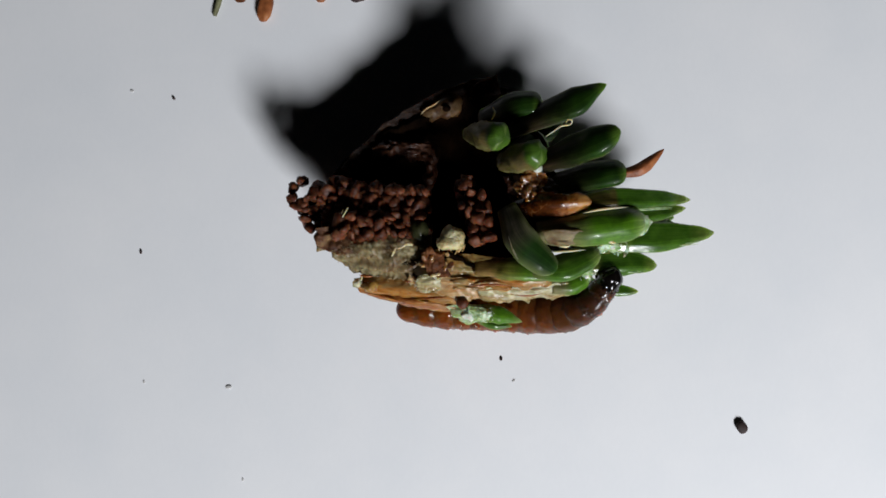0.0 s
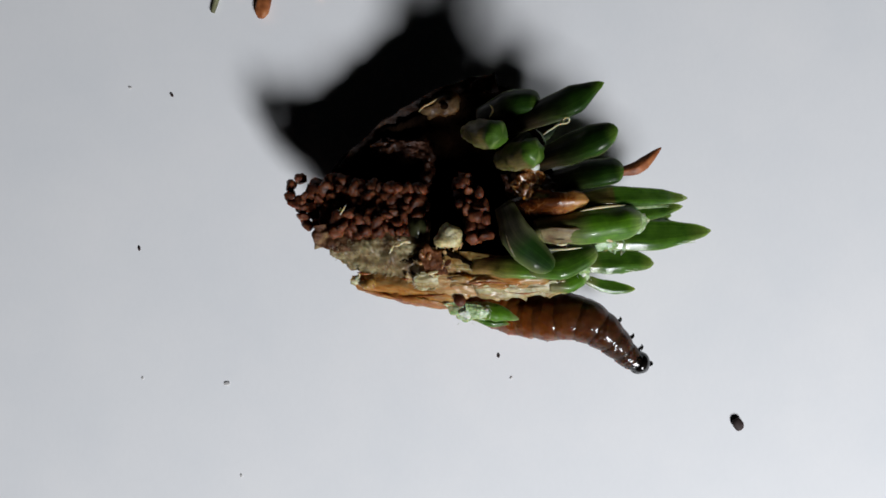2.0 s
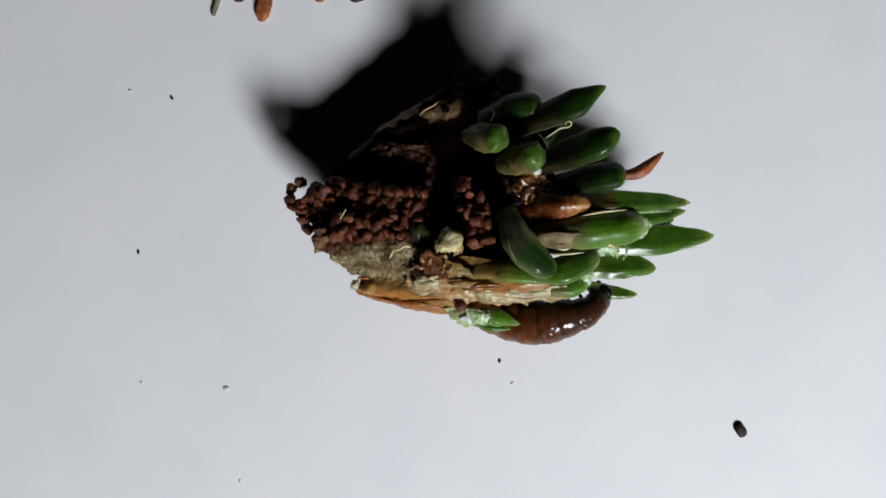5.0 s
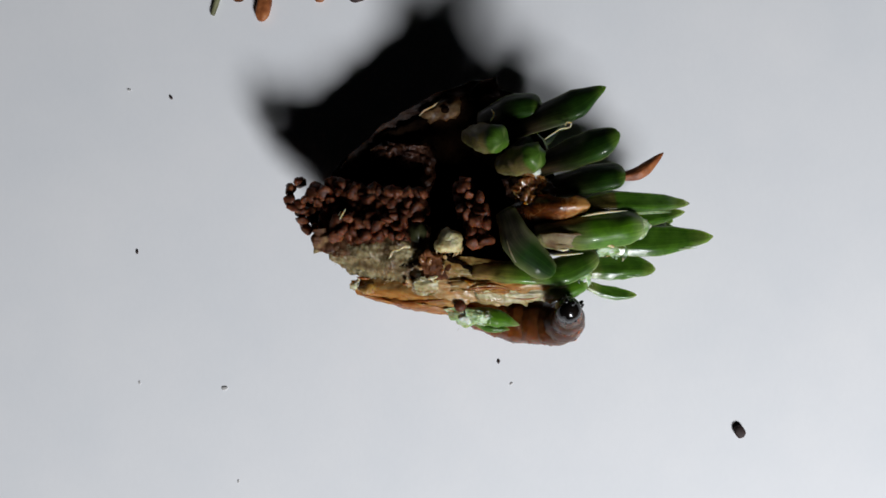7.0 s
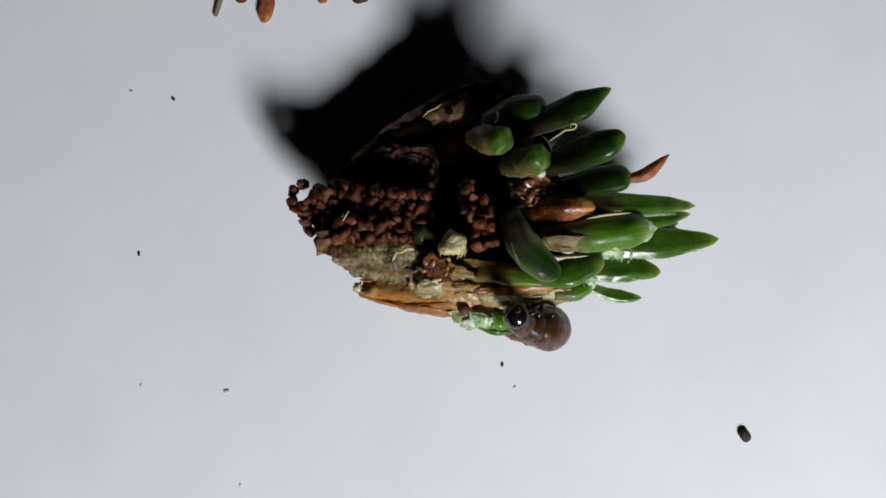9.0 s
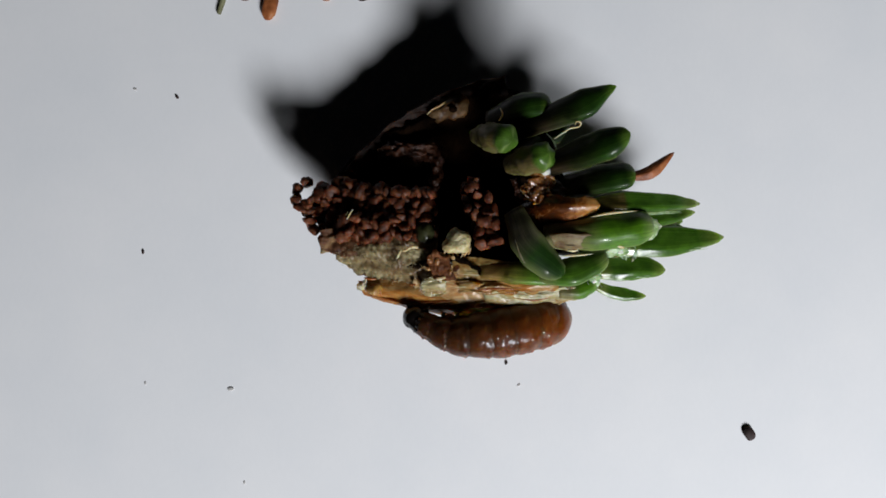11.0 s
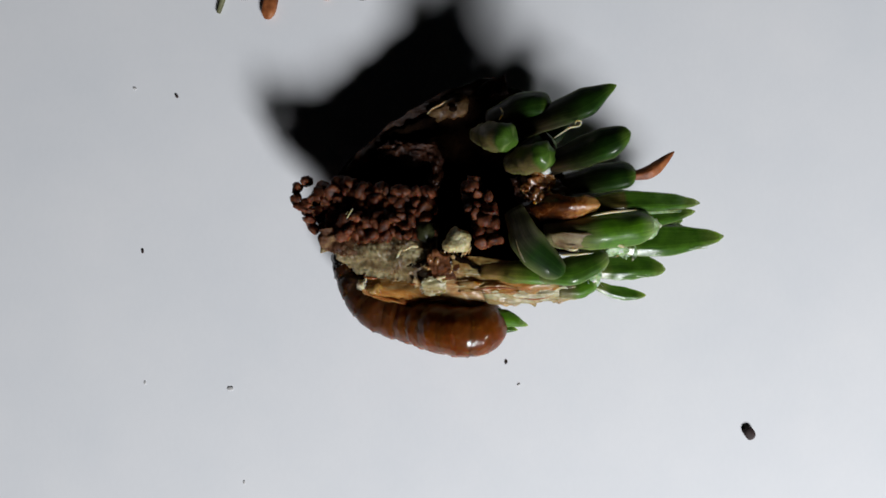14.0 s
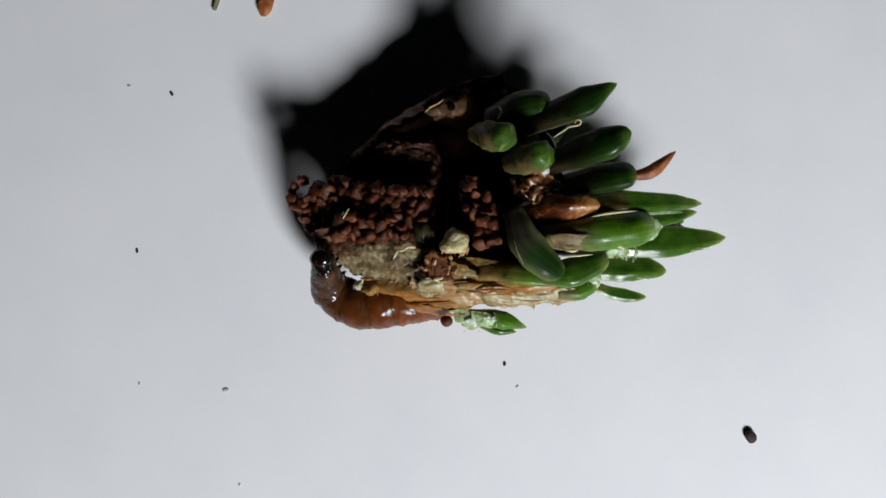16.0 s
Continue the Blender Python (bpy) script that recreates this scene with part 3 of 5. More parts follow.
    part("scale", sheet_mesh([[(2.96, 3.44, 5.7), (4, 3.74, 5.95), (5.22, 3.44, 5.8)], [(3.06, 2.69, 5.8), (4.1, 2.71, 6.2), (5.43, 2.67, 6.1)], [(3.39, 1.85, 5.5), (4.41, 1.78, 5.9), (5.49, 1.84, 5.8)]], 0.12, 0.35, 0.35, 50, 34, 0.6), UMBER_SHADE, bud, "dark crumpled inner scale")
    part("scale", sheet_mesh([[(3.34, 3.13, 6.15), (3.82, 3.51, 6.5), (4.58, 3.54, 6.3)], [(3.25, 2.7, 6.3), (3.89, 2.86, 6.8), (4.59, 2.88, 6.6)], [(3.66, 2.34, 6.2), (4.18, 2.31, 6.6), (4.95, 2.44, 6.3)]], 0.10, 0.30, 0.6, 44, 30, 0.4), CRINKLE, bud, "crumpled tan-brown inner scale")
    # Near-black lump stands in for the shade of an opening.
    part("hollow", lump_mesh((3.54, 3.34, 6.45), (0.32, 0.2, 0.2), 0.08, 0.3), HUSK_SHADE, bud, "near-black lump for the shade in the crumpled scale")
    part("scale", sheet_mesh([[(4.47, 0.77, 7.25), (5.32, 0.87, 7.45), (6.32, 0.77, 7.5)], [(4.55, 0.47, 7.1), (5.4, 0.47, 7.3), (6.51, 0.47, 7.3)], [(4.83, 0.19, 6.8), (5.56, 0.17, 7), (6.43, 0.17, 7)]], 0.05, 0.04, 0.14, 30, 16, 0.5), MOSS, bud, "olive-beige translucent sheath over a needle base")
    part("scale", sheet_mesh([[(-3.69, 5.12, 3.69), (-2.41, 5.48, 3.61), (-0.69, 5.56, 3.44)], [(-3.5, 4.76, 3.61), (-2.26, 4.96, 3.61), (-0.55, 4.93, 3.44)], [(-3.16, 4.31, 3.28), (-2.14, 4.55, 3.28), (-0.55, 4.39, 3.12)]], 0.14, 0.5, 0.35, 44, 22, 0.45), UMBER_SHADE, bud, "crumpled brown inner scale, shade in its colour")
    part("scale", sheet_mesh([[(-1.13, 5.39, 3.28), (-0.92, 4.05, 3.53), (-1.19, 2.72, 3.94)], [(-0.75, 5.36, 3.44), (-0.57, 4.03, 3.69), (-0.85, 2.71, 4.1)], [(-0.41, 5.31, 3.2), (-0.23, 4.07, 3.36), (-0.51, 2.73, 3.85)]], 0.14, 0.25, 0.2, 36, 14, 0.4), UMBER_SHADE, bud, "brown inner ridge, shade in its colour")
    part("scale", sheet_mesh([[(-0.95, -0.29, 6.07), (-0.5, -0.03, 6.23), (0.03, -0.18, 6.23)], [(-0.85, -0.77, 5.9), (-0.37, -0.71, 6.07), (0.16, -0.72, 5.9)], [(-0.76, -1.22, 5.41), (-0.32, -1.22, 5.41), (0.16, -1.16, 5.41)]], 0.12, 0.2, 0.3, 30, 20, 0.5), BROWN, bud, "reddish-brown broken scale")
    part("knot", lump_mesh((-0, 7.18, 3.69), (1.0, 0.5, 0.3), 0.5, 0.45, turn=(0, 0, 28)), KNOT, bud, "tan-brown knot with a near-black lump for the shade in a bore hole")
    # Dark lump set on the knot as the shade down its hole.
    part("bore_hole", lump_mesh((0.17, 7, 4.22), (0.2, 0.17, 0.14), 0.05, 0.3), HUSK_SHADE, bud, "near-black lump for the shade in a bore hole")
    cream = part("bud_core", lump_mesh((0.34, 0.44, 6.4), (0.66, 0.58, 0.5), 0.32, 0.55, turn=(0, 0, 20)), CREAM, bud, "cream-white soft bud core")
    for k in range(9):
        foot = Vector((-0.16, 0.11, 6.07)) + Vector((0.15 * k, random.uniform(-0.1, 0.12), random.uniform(-0.2, 0.2)))
        part("shred", fibre_mesh([foot, foot + Vector((random.uniform(-0.35, 0.35), random.uniform(-0.5, -0.1), random.uniform(-0.3, 0.1)))], random.uniform(0.03, 0.06), 6, taper=0.8), random.choice((CREAM, TAN, TAN)), bud)
    part("side_bud", lump_mesh((-1.13, 0.95, 5.49), (0.44, 0.56, 0.45), 0.12, 0.4), SIDEBUD, bud, "small dark green side bud")

    for path, width, mat, thick, blunt, label in (
        ([(7.37, 0.46, 5.25), (10.04, 0.57, 4.97), (13.44, 0.81, 4.21)], 1.45, NEEDLE, 0.34, 0.3, "dark green pointed needle"),
        ([(6.3, 2.14, 6.6), (8.48, 2.31, 6.5), (11.99, 2.4, 5.02)], 1.0, NEEDLE_SHEATHED, 0.34, 0.35, "dark green pointed needle"),
        ([(7.53, 1.53, 5.17), (9.42, 1.61, 5.24), (11.95, 2, 4.57)], 0.85, NEEDLE, 0.34, 0.3, "dark green pointed needle"),
        ([(6.69, -0.79, 5.25), (8.35, -0.63, 5.17), (10.45, -0.8, 4.76)], 1.35, NEEDLE, 0.34, 0.3, "dark green pointed needle"),
        ([(7.3, -1.64, 3.77), (8.51, -2.03, 3.53), (10.02, -2.18, 3.28)], 0.66, NEEDLE, 0.34, 0.3, "small green needle"),
        ([(4.32, 0.75, 6.56), (6.85, 1, 6.89), (9.32, 1.33, 6.56)], 1.65, NEEDLE_PALE, 0.8, 0.9, "bright green needle with a bitten end"),
        ([(3.86, -0.93, 6.07), (5.69, -0.82, 6.23), (7.31, -0.03, 6.07)], 1.3, NEEDLE_RIM, 0.6, 0.8, "green needle lying along the scale"),
        ([(1.49, -0.83, 5.9), (3.33, -0.93, 6.07), (5.48, -1.14, 5.9)], 1.05, NEEDLE_OLD, 0.72, 0.6, "pale green needle base"),
        # Shade is painted into the green of the next four.
        ([(3.6, 3.82, 4.92), (6.31, 4.6, 7.56), (7.66, 5.1, 8.39)], 1.42, NEEDLE_SHADED, 0.72, 0.5, "green needle pointing up, shade in its colour"),
        ([(2.59, 5.55, 5.43), (5.51, 6.45, 7.11), (7.27, 7.35, 7.62)], 1.3, NEEDLE_SHADED, 0.72, 0.15, "green needle pointing up, shade in its colour"),
        ([(1.8, 6.31, 5.1), (3.34, 6.74, 6.08), (4.66, 6.78, 6.41)], 1.25, NEEDLE_SHADED, 0.72, 0.8, "short green needle, shade in its colour"),
        ([(4.04, 2.85, 4.77), (6.95, 3.37, 6.44), (8.41, 3.54, 6.8)], 1.3, NEEDLE_SHADED, 0.72, 0.9, "green needle with a dead tip, shade in its colour"),
        ([(5.2, -1.82, 5.25), (6.16, -1.72, 5.17), (7.06, -1.34, 5.08)], 0.95, NEEDLE_PALE, 0.72, 0.7, "pale green needle base"),
        ([(1.39, -2.98, 4.5), (2.54, -3.19, 4.66), (3.9, -3.58, 4.34)], 0.86, NEEDLE_PALE, 0.5, 0.0, "small pointed green needle with white down"),
        ([(1.52, -3.4, 4.17), (2.47, -3.66, 4.25), (3.44, -3.87, 4.09)], 0.6, NEEDLE, 0.5, 0.0, "small pointed green needle with white down"),
        # Needles added out of sight below to deepen the shadow on the paper.
        ([(3.3, 4.6, 4.2), (4.4, 5.05, 4.8), (5.1, 5.3, 4.9)], 1.5, NEEDLE_SHADED, 0.72, 0.4, "added unseen needle underneath, for its shadow"),
        ([(3.4, 5.8, 2.3), (5.0, 6.5, 2.4), (6.2, 7.0, 2.5)], 2.0, NEEDLE_SHADED, 0.72, 0.4, "added unseen needle underneath, for its shadow"),
        ([(6.06, 1.38, 2.79), (9.04, 1.57, 2.62), (12.11, 1.69, 2.46)], 1.6, NEEDLE_SHADED, 0.72, 0.3, "added unseen needle underneath, for its shadow"),
        ([(5.44, 2.49, 2.95), (8.11, 2.56, 2.79), (11.14, 2.58, 2.54)], 1.4, NEEDLE_SHADED, 0.72, 0.3, "added unseen needle underneath, for its shadow"),
        ([(5.97, 1.13, 4.76), (8.53, 1.25, 4.51), (11.18, 1.38, 4.26)], 1.4, NEEDLE_SHADED, 0.72, 0.3, "added unseen needle underneath, for its shadow"),
        ([(6.19, 2.32, 3.61), (8.82, 2.39, 3.44), (11.58, 2.43, 3.28)], 1.3, NEEDLE_SHADED, 0.72, 0.3, "added unseen needle underneath, for its shadow"),
        ([(6.28, 0.42, 4.59), (9.13, 0.53, 4.35), (12.14, 0.71, 3.94)], 1.2, NEEDLE_SHADED, 0.72, 0.3, "added unseen needle underneath, for its shadow"),
        ([(5.84, 0.82, 3.94), (8.73, 1.06, 3.77), (11.87, 1.24, 3.44)], 1.5, NEEDLE_SHADED, 0.72, 0.3, "added unseen needle underneath, for its shadow"),
        ([(5.78, 0.48, 4.26), (8.92, 0.54, 4.1), (11.83, 0.65, 3.85)], 1.2, NEEDLE_SHADED, 0.72, 0.3, "added unseen needle underneath, for its shadow"),
        ([(5.45, 1.92, 4.59), (8.31, 2.16, 4.26), (11.18, 2.25, 3.77)], 1.2, NEEDLE_SHADED, 0.72, 0.3, "added unseen needle underneath, for its shadow"),
        ([(5.02, 1.74, 3.77), (7.95, 2.05, 3.44), (11, 2.37, 2.95)], 1.3, NEEDLE_SHADED, 0.72, 0.4, "added unseen needle underneath, for its shadow"),
        ([(5.05, 0.32, 3.61), (8.28, 0.46, 3.28), (11.64, 0.76, 2.79)], 1.3, NEEDLE_SHADED, 0.72, 0.4, "added unseen needle underneath, for its shadow"),
        ([(2.77, 4.07, 5.9), (3.61, 4.15, 7.05), (4.3, 4.32, 8.04)], 1.3, NEEDLE_STUB, 0.95, 1.0, "pale needle stub with a green end"),
        ([(1.29, 5.52, 5.58), (2.02, 5.2, 6.72), (2.7, 4.95, 7.71)], 1.25, NEEDLE_STUB, 0.95, 1.0, "pale needle stub with a green end"),
    ):
        part("needle", needle_mesh(path, width, thick, blunt, {NEEDLE_STUB: 1.0, NEEDLE: 1.8, NEEDLE_SHEATHED: 1.8}.get(mat, 1.25), lean={NEEDLE_STUB: 0.0, NEEDLE_PALE: 0.15, NEEDLE: 0.4, NEEDLE_SHEATHED: 0.4}.get(mat, 0.45), worn={NEEDLE_STUB: 0.10, NEEDLE_PALE: 0.035, NEEDLE_OLD: 0.05}.get(mat, 0.015)), mat, bud, label)
    # Pale strips laid on as painted highlights along the lower needle edges.
    for path, width, spread in (([(9.9, 0.57, 5.0), (11.2, 0.66, 4.7), (12.6, 0.76, 4.37)], 1.45, (0.30, 0.36)), ([(8.7, 2.02, 6.45), (9.6, 2.13, 6.05), (10.9, 2.22, 5.5)], 0.9, (0.26, 0.33)),
                                ([(8.9, 1.6, 5.24), (9.9, 1.7, 5.12), (11.0, 1.85, 4.85)], 0.85, (0.26,)), ([(7.7, -0.69, 5.2), (8.7, -0.65, 5.1), (9.6, -0.72, 4.93)], 1.35, (0.27, 0.34))):
        for offset in spread:
            part("stomatal_band", fibre_mesh([Vector(p) + Vector((0, -offset * width, 0.11 * width)) for p in path], 0.032, 16, 6, 0.8), GREENSKIN, bud, "pale strip painted as a glint along a needle")
    part("needle", needle_mesh([(2.96, 1.92, 6.4), (3.63, 0.32, 6.95), (5.23, -1.07, 6.56)], 1.5, 0.45, 0.7, 1.2, (-0.62, 0.62, 0.75), base=0.6), NEEDLE_CURL, bud, "green curled needle with a grey foot, shade in its colour")
    part("dead_tip", needle_mesh([(8.16, 3.43, 6.79), (9.04, 3.68, 6.87), (10.12, 4.57, 6.79)], 0.6, 0.5, 0.05), RUST, bud, "shrivelled rust-brown needle tip")
    for spot, spread, count, length in (((1.23, -3.21, 4.5), (0.7, 0.4), 24, 0.3), ((2.25, -3.07, 4.92), (0.3, 0.06), 10, 0.3), ((7.95, 0.08, 5.41), (0.6, 0.12), 16, 0.4), ((6.87, -1.34, 5.17), (0.25, 0.3), 14, 0.4), ((-0.88, -1.7, 5), (0.5, 0.3), 14, 0.4),
                                        ((4.3, 3.61, 7.05), (0.2, 0.15), 8, 0.4)):
        part("down", down_mesh(spot, spread, count, length, 0.45), FUZZ, bud, "white woolly down")
    for path in (
        [(4.56, 4.98, 7.66), (4.78, 5.13, 7.82), (4.99, 5.27, 7.74), (5.17, 5.39, 7.91), (5.43, 5.45, 7.82), (5.65, 5.52, 7.74), (5.68, 5.68, 7.82), (5.46, 5.68, 7.91), (5.43, 5.55, 7.82)],
        [(2.26, 6.03, 6.24), (2.4, 6.27, 6.57), (2.29, 6.53, 6.57)],
        [(-4.79, 1.5, 5.6), (-4.66, 1.74, 5.6), (-4.51, 1.98, 5.6)],
        [(-5.05, 1.44, 5.33), (-4.86, 1.67, 5.49), (-4.79, 1.87, 5.41)],
    ):
        part("fibre", fibre_mesh(path, 0.038, 18), PALE, bud, "pale dry fibre")
    for path, thickness, mat, label in (([(-1.13, 6.75, 3.94), (-0.85, 7.01, 4.06), (-0.45, 7.22, 4.02), (-0.17, 7.43, 4.06)], 0.05, TAN, "pale torn edge"), ([(1.35, 7.67, 4.26), (1.73, 8.16, 4.51), (2.66, 8.42, 4.67)], 0.06, DEEP_SHADE, "thin curled scale edge"),
                                        ([(6.27, 1.61, 7.25), (7.18, 1.79, 7.25), (8.41, 1.91, 7)], 0.06, PALE, "pale sheath edge"), ([(4.93, -0.15, 6.81), (5.69, -0.1, 6.89), (6.49, -0.03, 6.89)], 0.05, PALE, "pale sheath edge"),
                                        ([(2.95, 0.6, 7.1), (3.16, -0.05, 7.12), (3.55, -0.62, 7.0), (4.1, -1.0, 6.8)], 0.04, GREYSKIN, "pale needle rim")):
        part("fibre", fibre_mesh(path, thickness, 14, taper=0.9), mat, bud, label)
    left, right = Vector((-0.65, -1.81, 5.41)), Vector((5.81, -1.8, 5.58))
    for k in range(14):
        a = left.lerp(right, random.uniform(0, 0.62)) + Vector((0, random.uniform(-0.4, 0.9), random.uniform(0.1, 0.4)))
        b = a + Vector((random.uniform(0.8, 2.4), random.uniform(-0.25, 0.2), random.uniform(-0.15, 0.15)))
        part("fibre", fibre_mesh([a, (a + b) / 2 + Vector((0, random.uniform(-0.12, 0.12), 0.12)), b], random.uniform(0.015, 0.032), 10, taper=0.8), random.choice((TAN, PALE, ORANGE)), bud)
    for path, thickness in (([(-4.11, -1.28, 4.59), (-3.77, -1.33, 4.67), (-3.45, -1.36, 4.59)], 0.07), ([(-3.73, -1.53, 4.51), (-3.4, -1.81, 4.51), (-3.25, -2.16, 4.35)], 0.05), ([(-3.03, -2.39, 4.26), (-2.22, -2.56, 4.26), (-1.29, -2.72, 4.26)], 0.06),
                            ([(-1.56, -2.51, 4.43), (-0.53, -2.41, 4.67), (0.44, -2.32, 4.84)], 0.05), ([(1.17, -1.79, 5.82), (2.15, -1.67, 5.99), (3.21, -1.73, 5.99)], 0.05), ([(-1.86, -1.53, 5.08), (-1.7, -1.59, 5.08), (-1.53, -1.53, 5.08)], 0.05), ([(3.25, -2.17, 5.66), (4.05, -2.23, 5.66), (4.72, -2.12, 5.66)], 0.04)):
        part("fibre", fibre_mesh(path, thickness, 12, taper=0.8), REDBROWN, bud, "dark red-brown torn fibre")
    for spot, spread, count, mat in (((-4.21, -0.11, 5.08), (0.9, 0.6), 130, MOSS), ((-2.27, -0.24, 5.41), (0.9, 0.7), 150, MOSS), ((-2.57, -0.79, 5.08), (0.9, 0.4), 60, TAN), ((-3.92, 0.44, 5.25), (0.9, 0.4), 60, BROWN)):
        part("fuzz", down_mesh(spot, spread, count, 0.32, 0.0), mat, bud, "matted fibres on the scale")
    for spot, turn in (((-1.93, 0.13, 5.66), 30), ((-1.66, 0.24, 5.66), -10), ((-2.34, -0.13, 5.58), 60), ((-0.37, -1.23, 5.74), 15), ((5.46, 0.13, 7.38), 4), ((7.57, 0.33, 7.05), -20)):
        part("flake", lump_mesh(spot, (0.26, 0.07, 0.05), 0.06, 0.2, 16, (0, 0, turn)), PALE, bud, "pale skin flake")
    for k in range(12):
        spot = Vector((-0.24, -0.37, 5.99)) + Vector((random.uniform(-0.9, 0.9), random.uniform(-0.7, 0.5), random.uniform(-0.2, 0.2)))
        part("flake", lump_mesh(spot, (random.uniform(0.10, 0.24), random.uniform(0.06, 0.15), random.uniform(0.03, 0.06)), 0.08, 0.2, 16, (random.uniform(-40, 40), random.uniform(-40, 40), random.uniform(0, 180))), random.choice((TAN, BROWN, CRINKLE, CRUST)), bud)
    return bud


# ---- droppings ----
def pellet_meshes():
    out = []
    for k in range(4):
        bm = lump_mesh((7.3 * k, 3.1, 0), (0.34 - 0.02 * k, 0.25 + 0.02 * (k % 2), 0.24), 0.12 + 0.03 * k, 0.28, 8, flat=0.12 + 0.1 * (k % 3))
        out.append(finish(bm, "pellet", FRASS, (7.3 * k, 3.1, 0)))
    return out


def frass_pile(base, spots, pellets, label, size=1.0):
    pile = thing("frass_pile", base, label, "frass", "heaps of droppings in the bud")
    for k, p in enumerate(spots):
        ob = new("pellet", pellets[k % 4])
        ob.parent = pile
        ob.location = (Vector(p) - Vector(base)) * MM
        ob.rotation_euler = (random.uniform(0, 6), random.uniform(0, 6), random.uniform(0, 6))
        ob.scale = [size * random.uniform(0.66, 1.34) for _ in range(3)]
    return pile


def scatter(points, width, count, layers=2, gap=0.42):
    """Pellets heaped along a line."""
    line, out, tries = curve(points, 60), [], 0
    while len(out) < count and tries < 6000:
        tries += 1
        p = random.choice(line) + Vector((random.uniform(-1, 1) * width * 0.5, random.uniform(-1, 1) * width, random.uniform(-0.4, 0.1) * layers))
        if all((p - q).length > gap for q in out):
            out.append(p)
    return out


def all_frass():
    pellets = pellet_meshes()
    left = [(-6.99, 3.35, 4.77), (-7.34, 2.92, 4.69), (-7.42, 2.47, 4.69), (-7.19, 2.09, 4.61), (-6.8, 1.92, 4.61), (-6.79, 1.48, 4.53), (-6.59, 1.06, 4.45), (-6.32, 2.66, 4.77), (-6, 2.36, 4.69), (-6.24, 1.92, 4.61),
            (-5.87, 1.76, 4.53), (-6.65, 2.47, 4.77), (-5.67, 2.86, 4.69), (-5.34, 2.47, 4.69), (-5.52, 2.03, 4.61), (-5.14, 2.04, 4.53), (-5.58, 0.92, 4.45), (-5.27, 1.15, 4.45), (-5.02, 2.81, 4.61), (-6.02, 3.04, 4.61), (-6.89, 2.25, 4.69), (-6.47, 1.48, 4.45)]
    left += [Vector(p) + Vector((random.uniform(-0.15, 0.25), random.uniform(-0.2, 0.2), random.uniform(-0.7, -0.35))) for p in left]
    left += [(-6.31, 1.66, 4.25), (-6.01, 1.83, 4.25), (-5.73, 1.61, 4.25), (-6.11, 1.36, 4.25), (-5.81, 1.25, 4.25), (-5.48, 1.39, 4.25), (-5.31, 1.17, 4.25), (-5.61, 1.03, 4.25), (-6.48, 1.94, 4.25), (-5.4, 1.75, 4.25)]
    gaps = [Vector((-6.98, 2.86)), Vector((-6.2, 1.58))]
    left = [p for p in map(Vector, left) if all((p.xy - g).length > 0.40 for g in gaps)]
    frass_pile((-7.62, 2.58, 0), left, pellets, "clump of brown caterpillar droppings hung in silk", 1.06)
    frass_pile((-3.64, 2.42, 0), scatter([(-5.06, 2.57, 4.07), (-3.44, 2.25, 4.67), (-1.19, 2.04, 5.28)], 0.75, 150, 2, 0.34) + scatter([(-5.02, 1.06, 5.17), (-3.36, 1.17, 5.33), (-1.6, 1.22, 5.33)], 0.5, 46), pellets, "heap of brown caterpillar droppings", 1.08)
    frass_pile((1.95, 2.1, 0), scatter([(1.1, 2.71, 5.66), (1.54, 1.83, 5.99), (1.8, 1.04, 5.99)], 0.62, 46, 3, 0.41), pellets, "heap of brown caterpillar droppings")


# ---- crumbs on the paper ----
def crumb(name, at, radii, mat, label, turn=0, kind_of="crumb"):
    p = Vector(at)
    bm = lump_mesh((p.x, p.y, radii[2] * 0.9), radii, 0.25 * min(radii), 0.4, 20, (0, 0, turn), 0.15)
    for v in bm.verts:
        v.co.z = max(v.co.z, 0.002)
    ob = new(name, finish(bm, name, mat, (p.x, p.y, 0)))
    ob.location = (p.x * MM, p.y * MM, 0)
    return tagged(ob, label, kind_of, "crumbs on the paper" if kind_of == "crumb" else "seed scales on the paper")


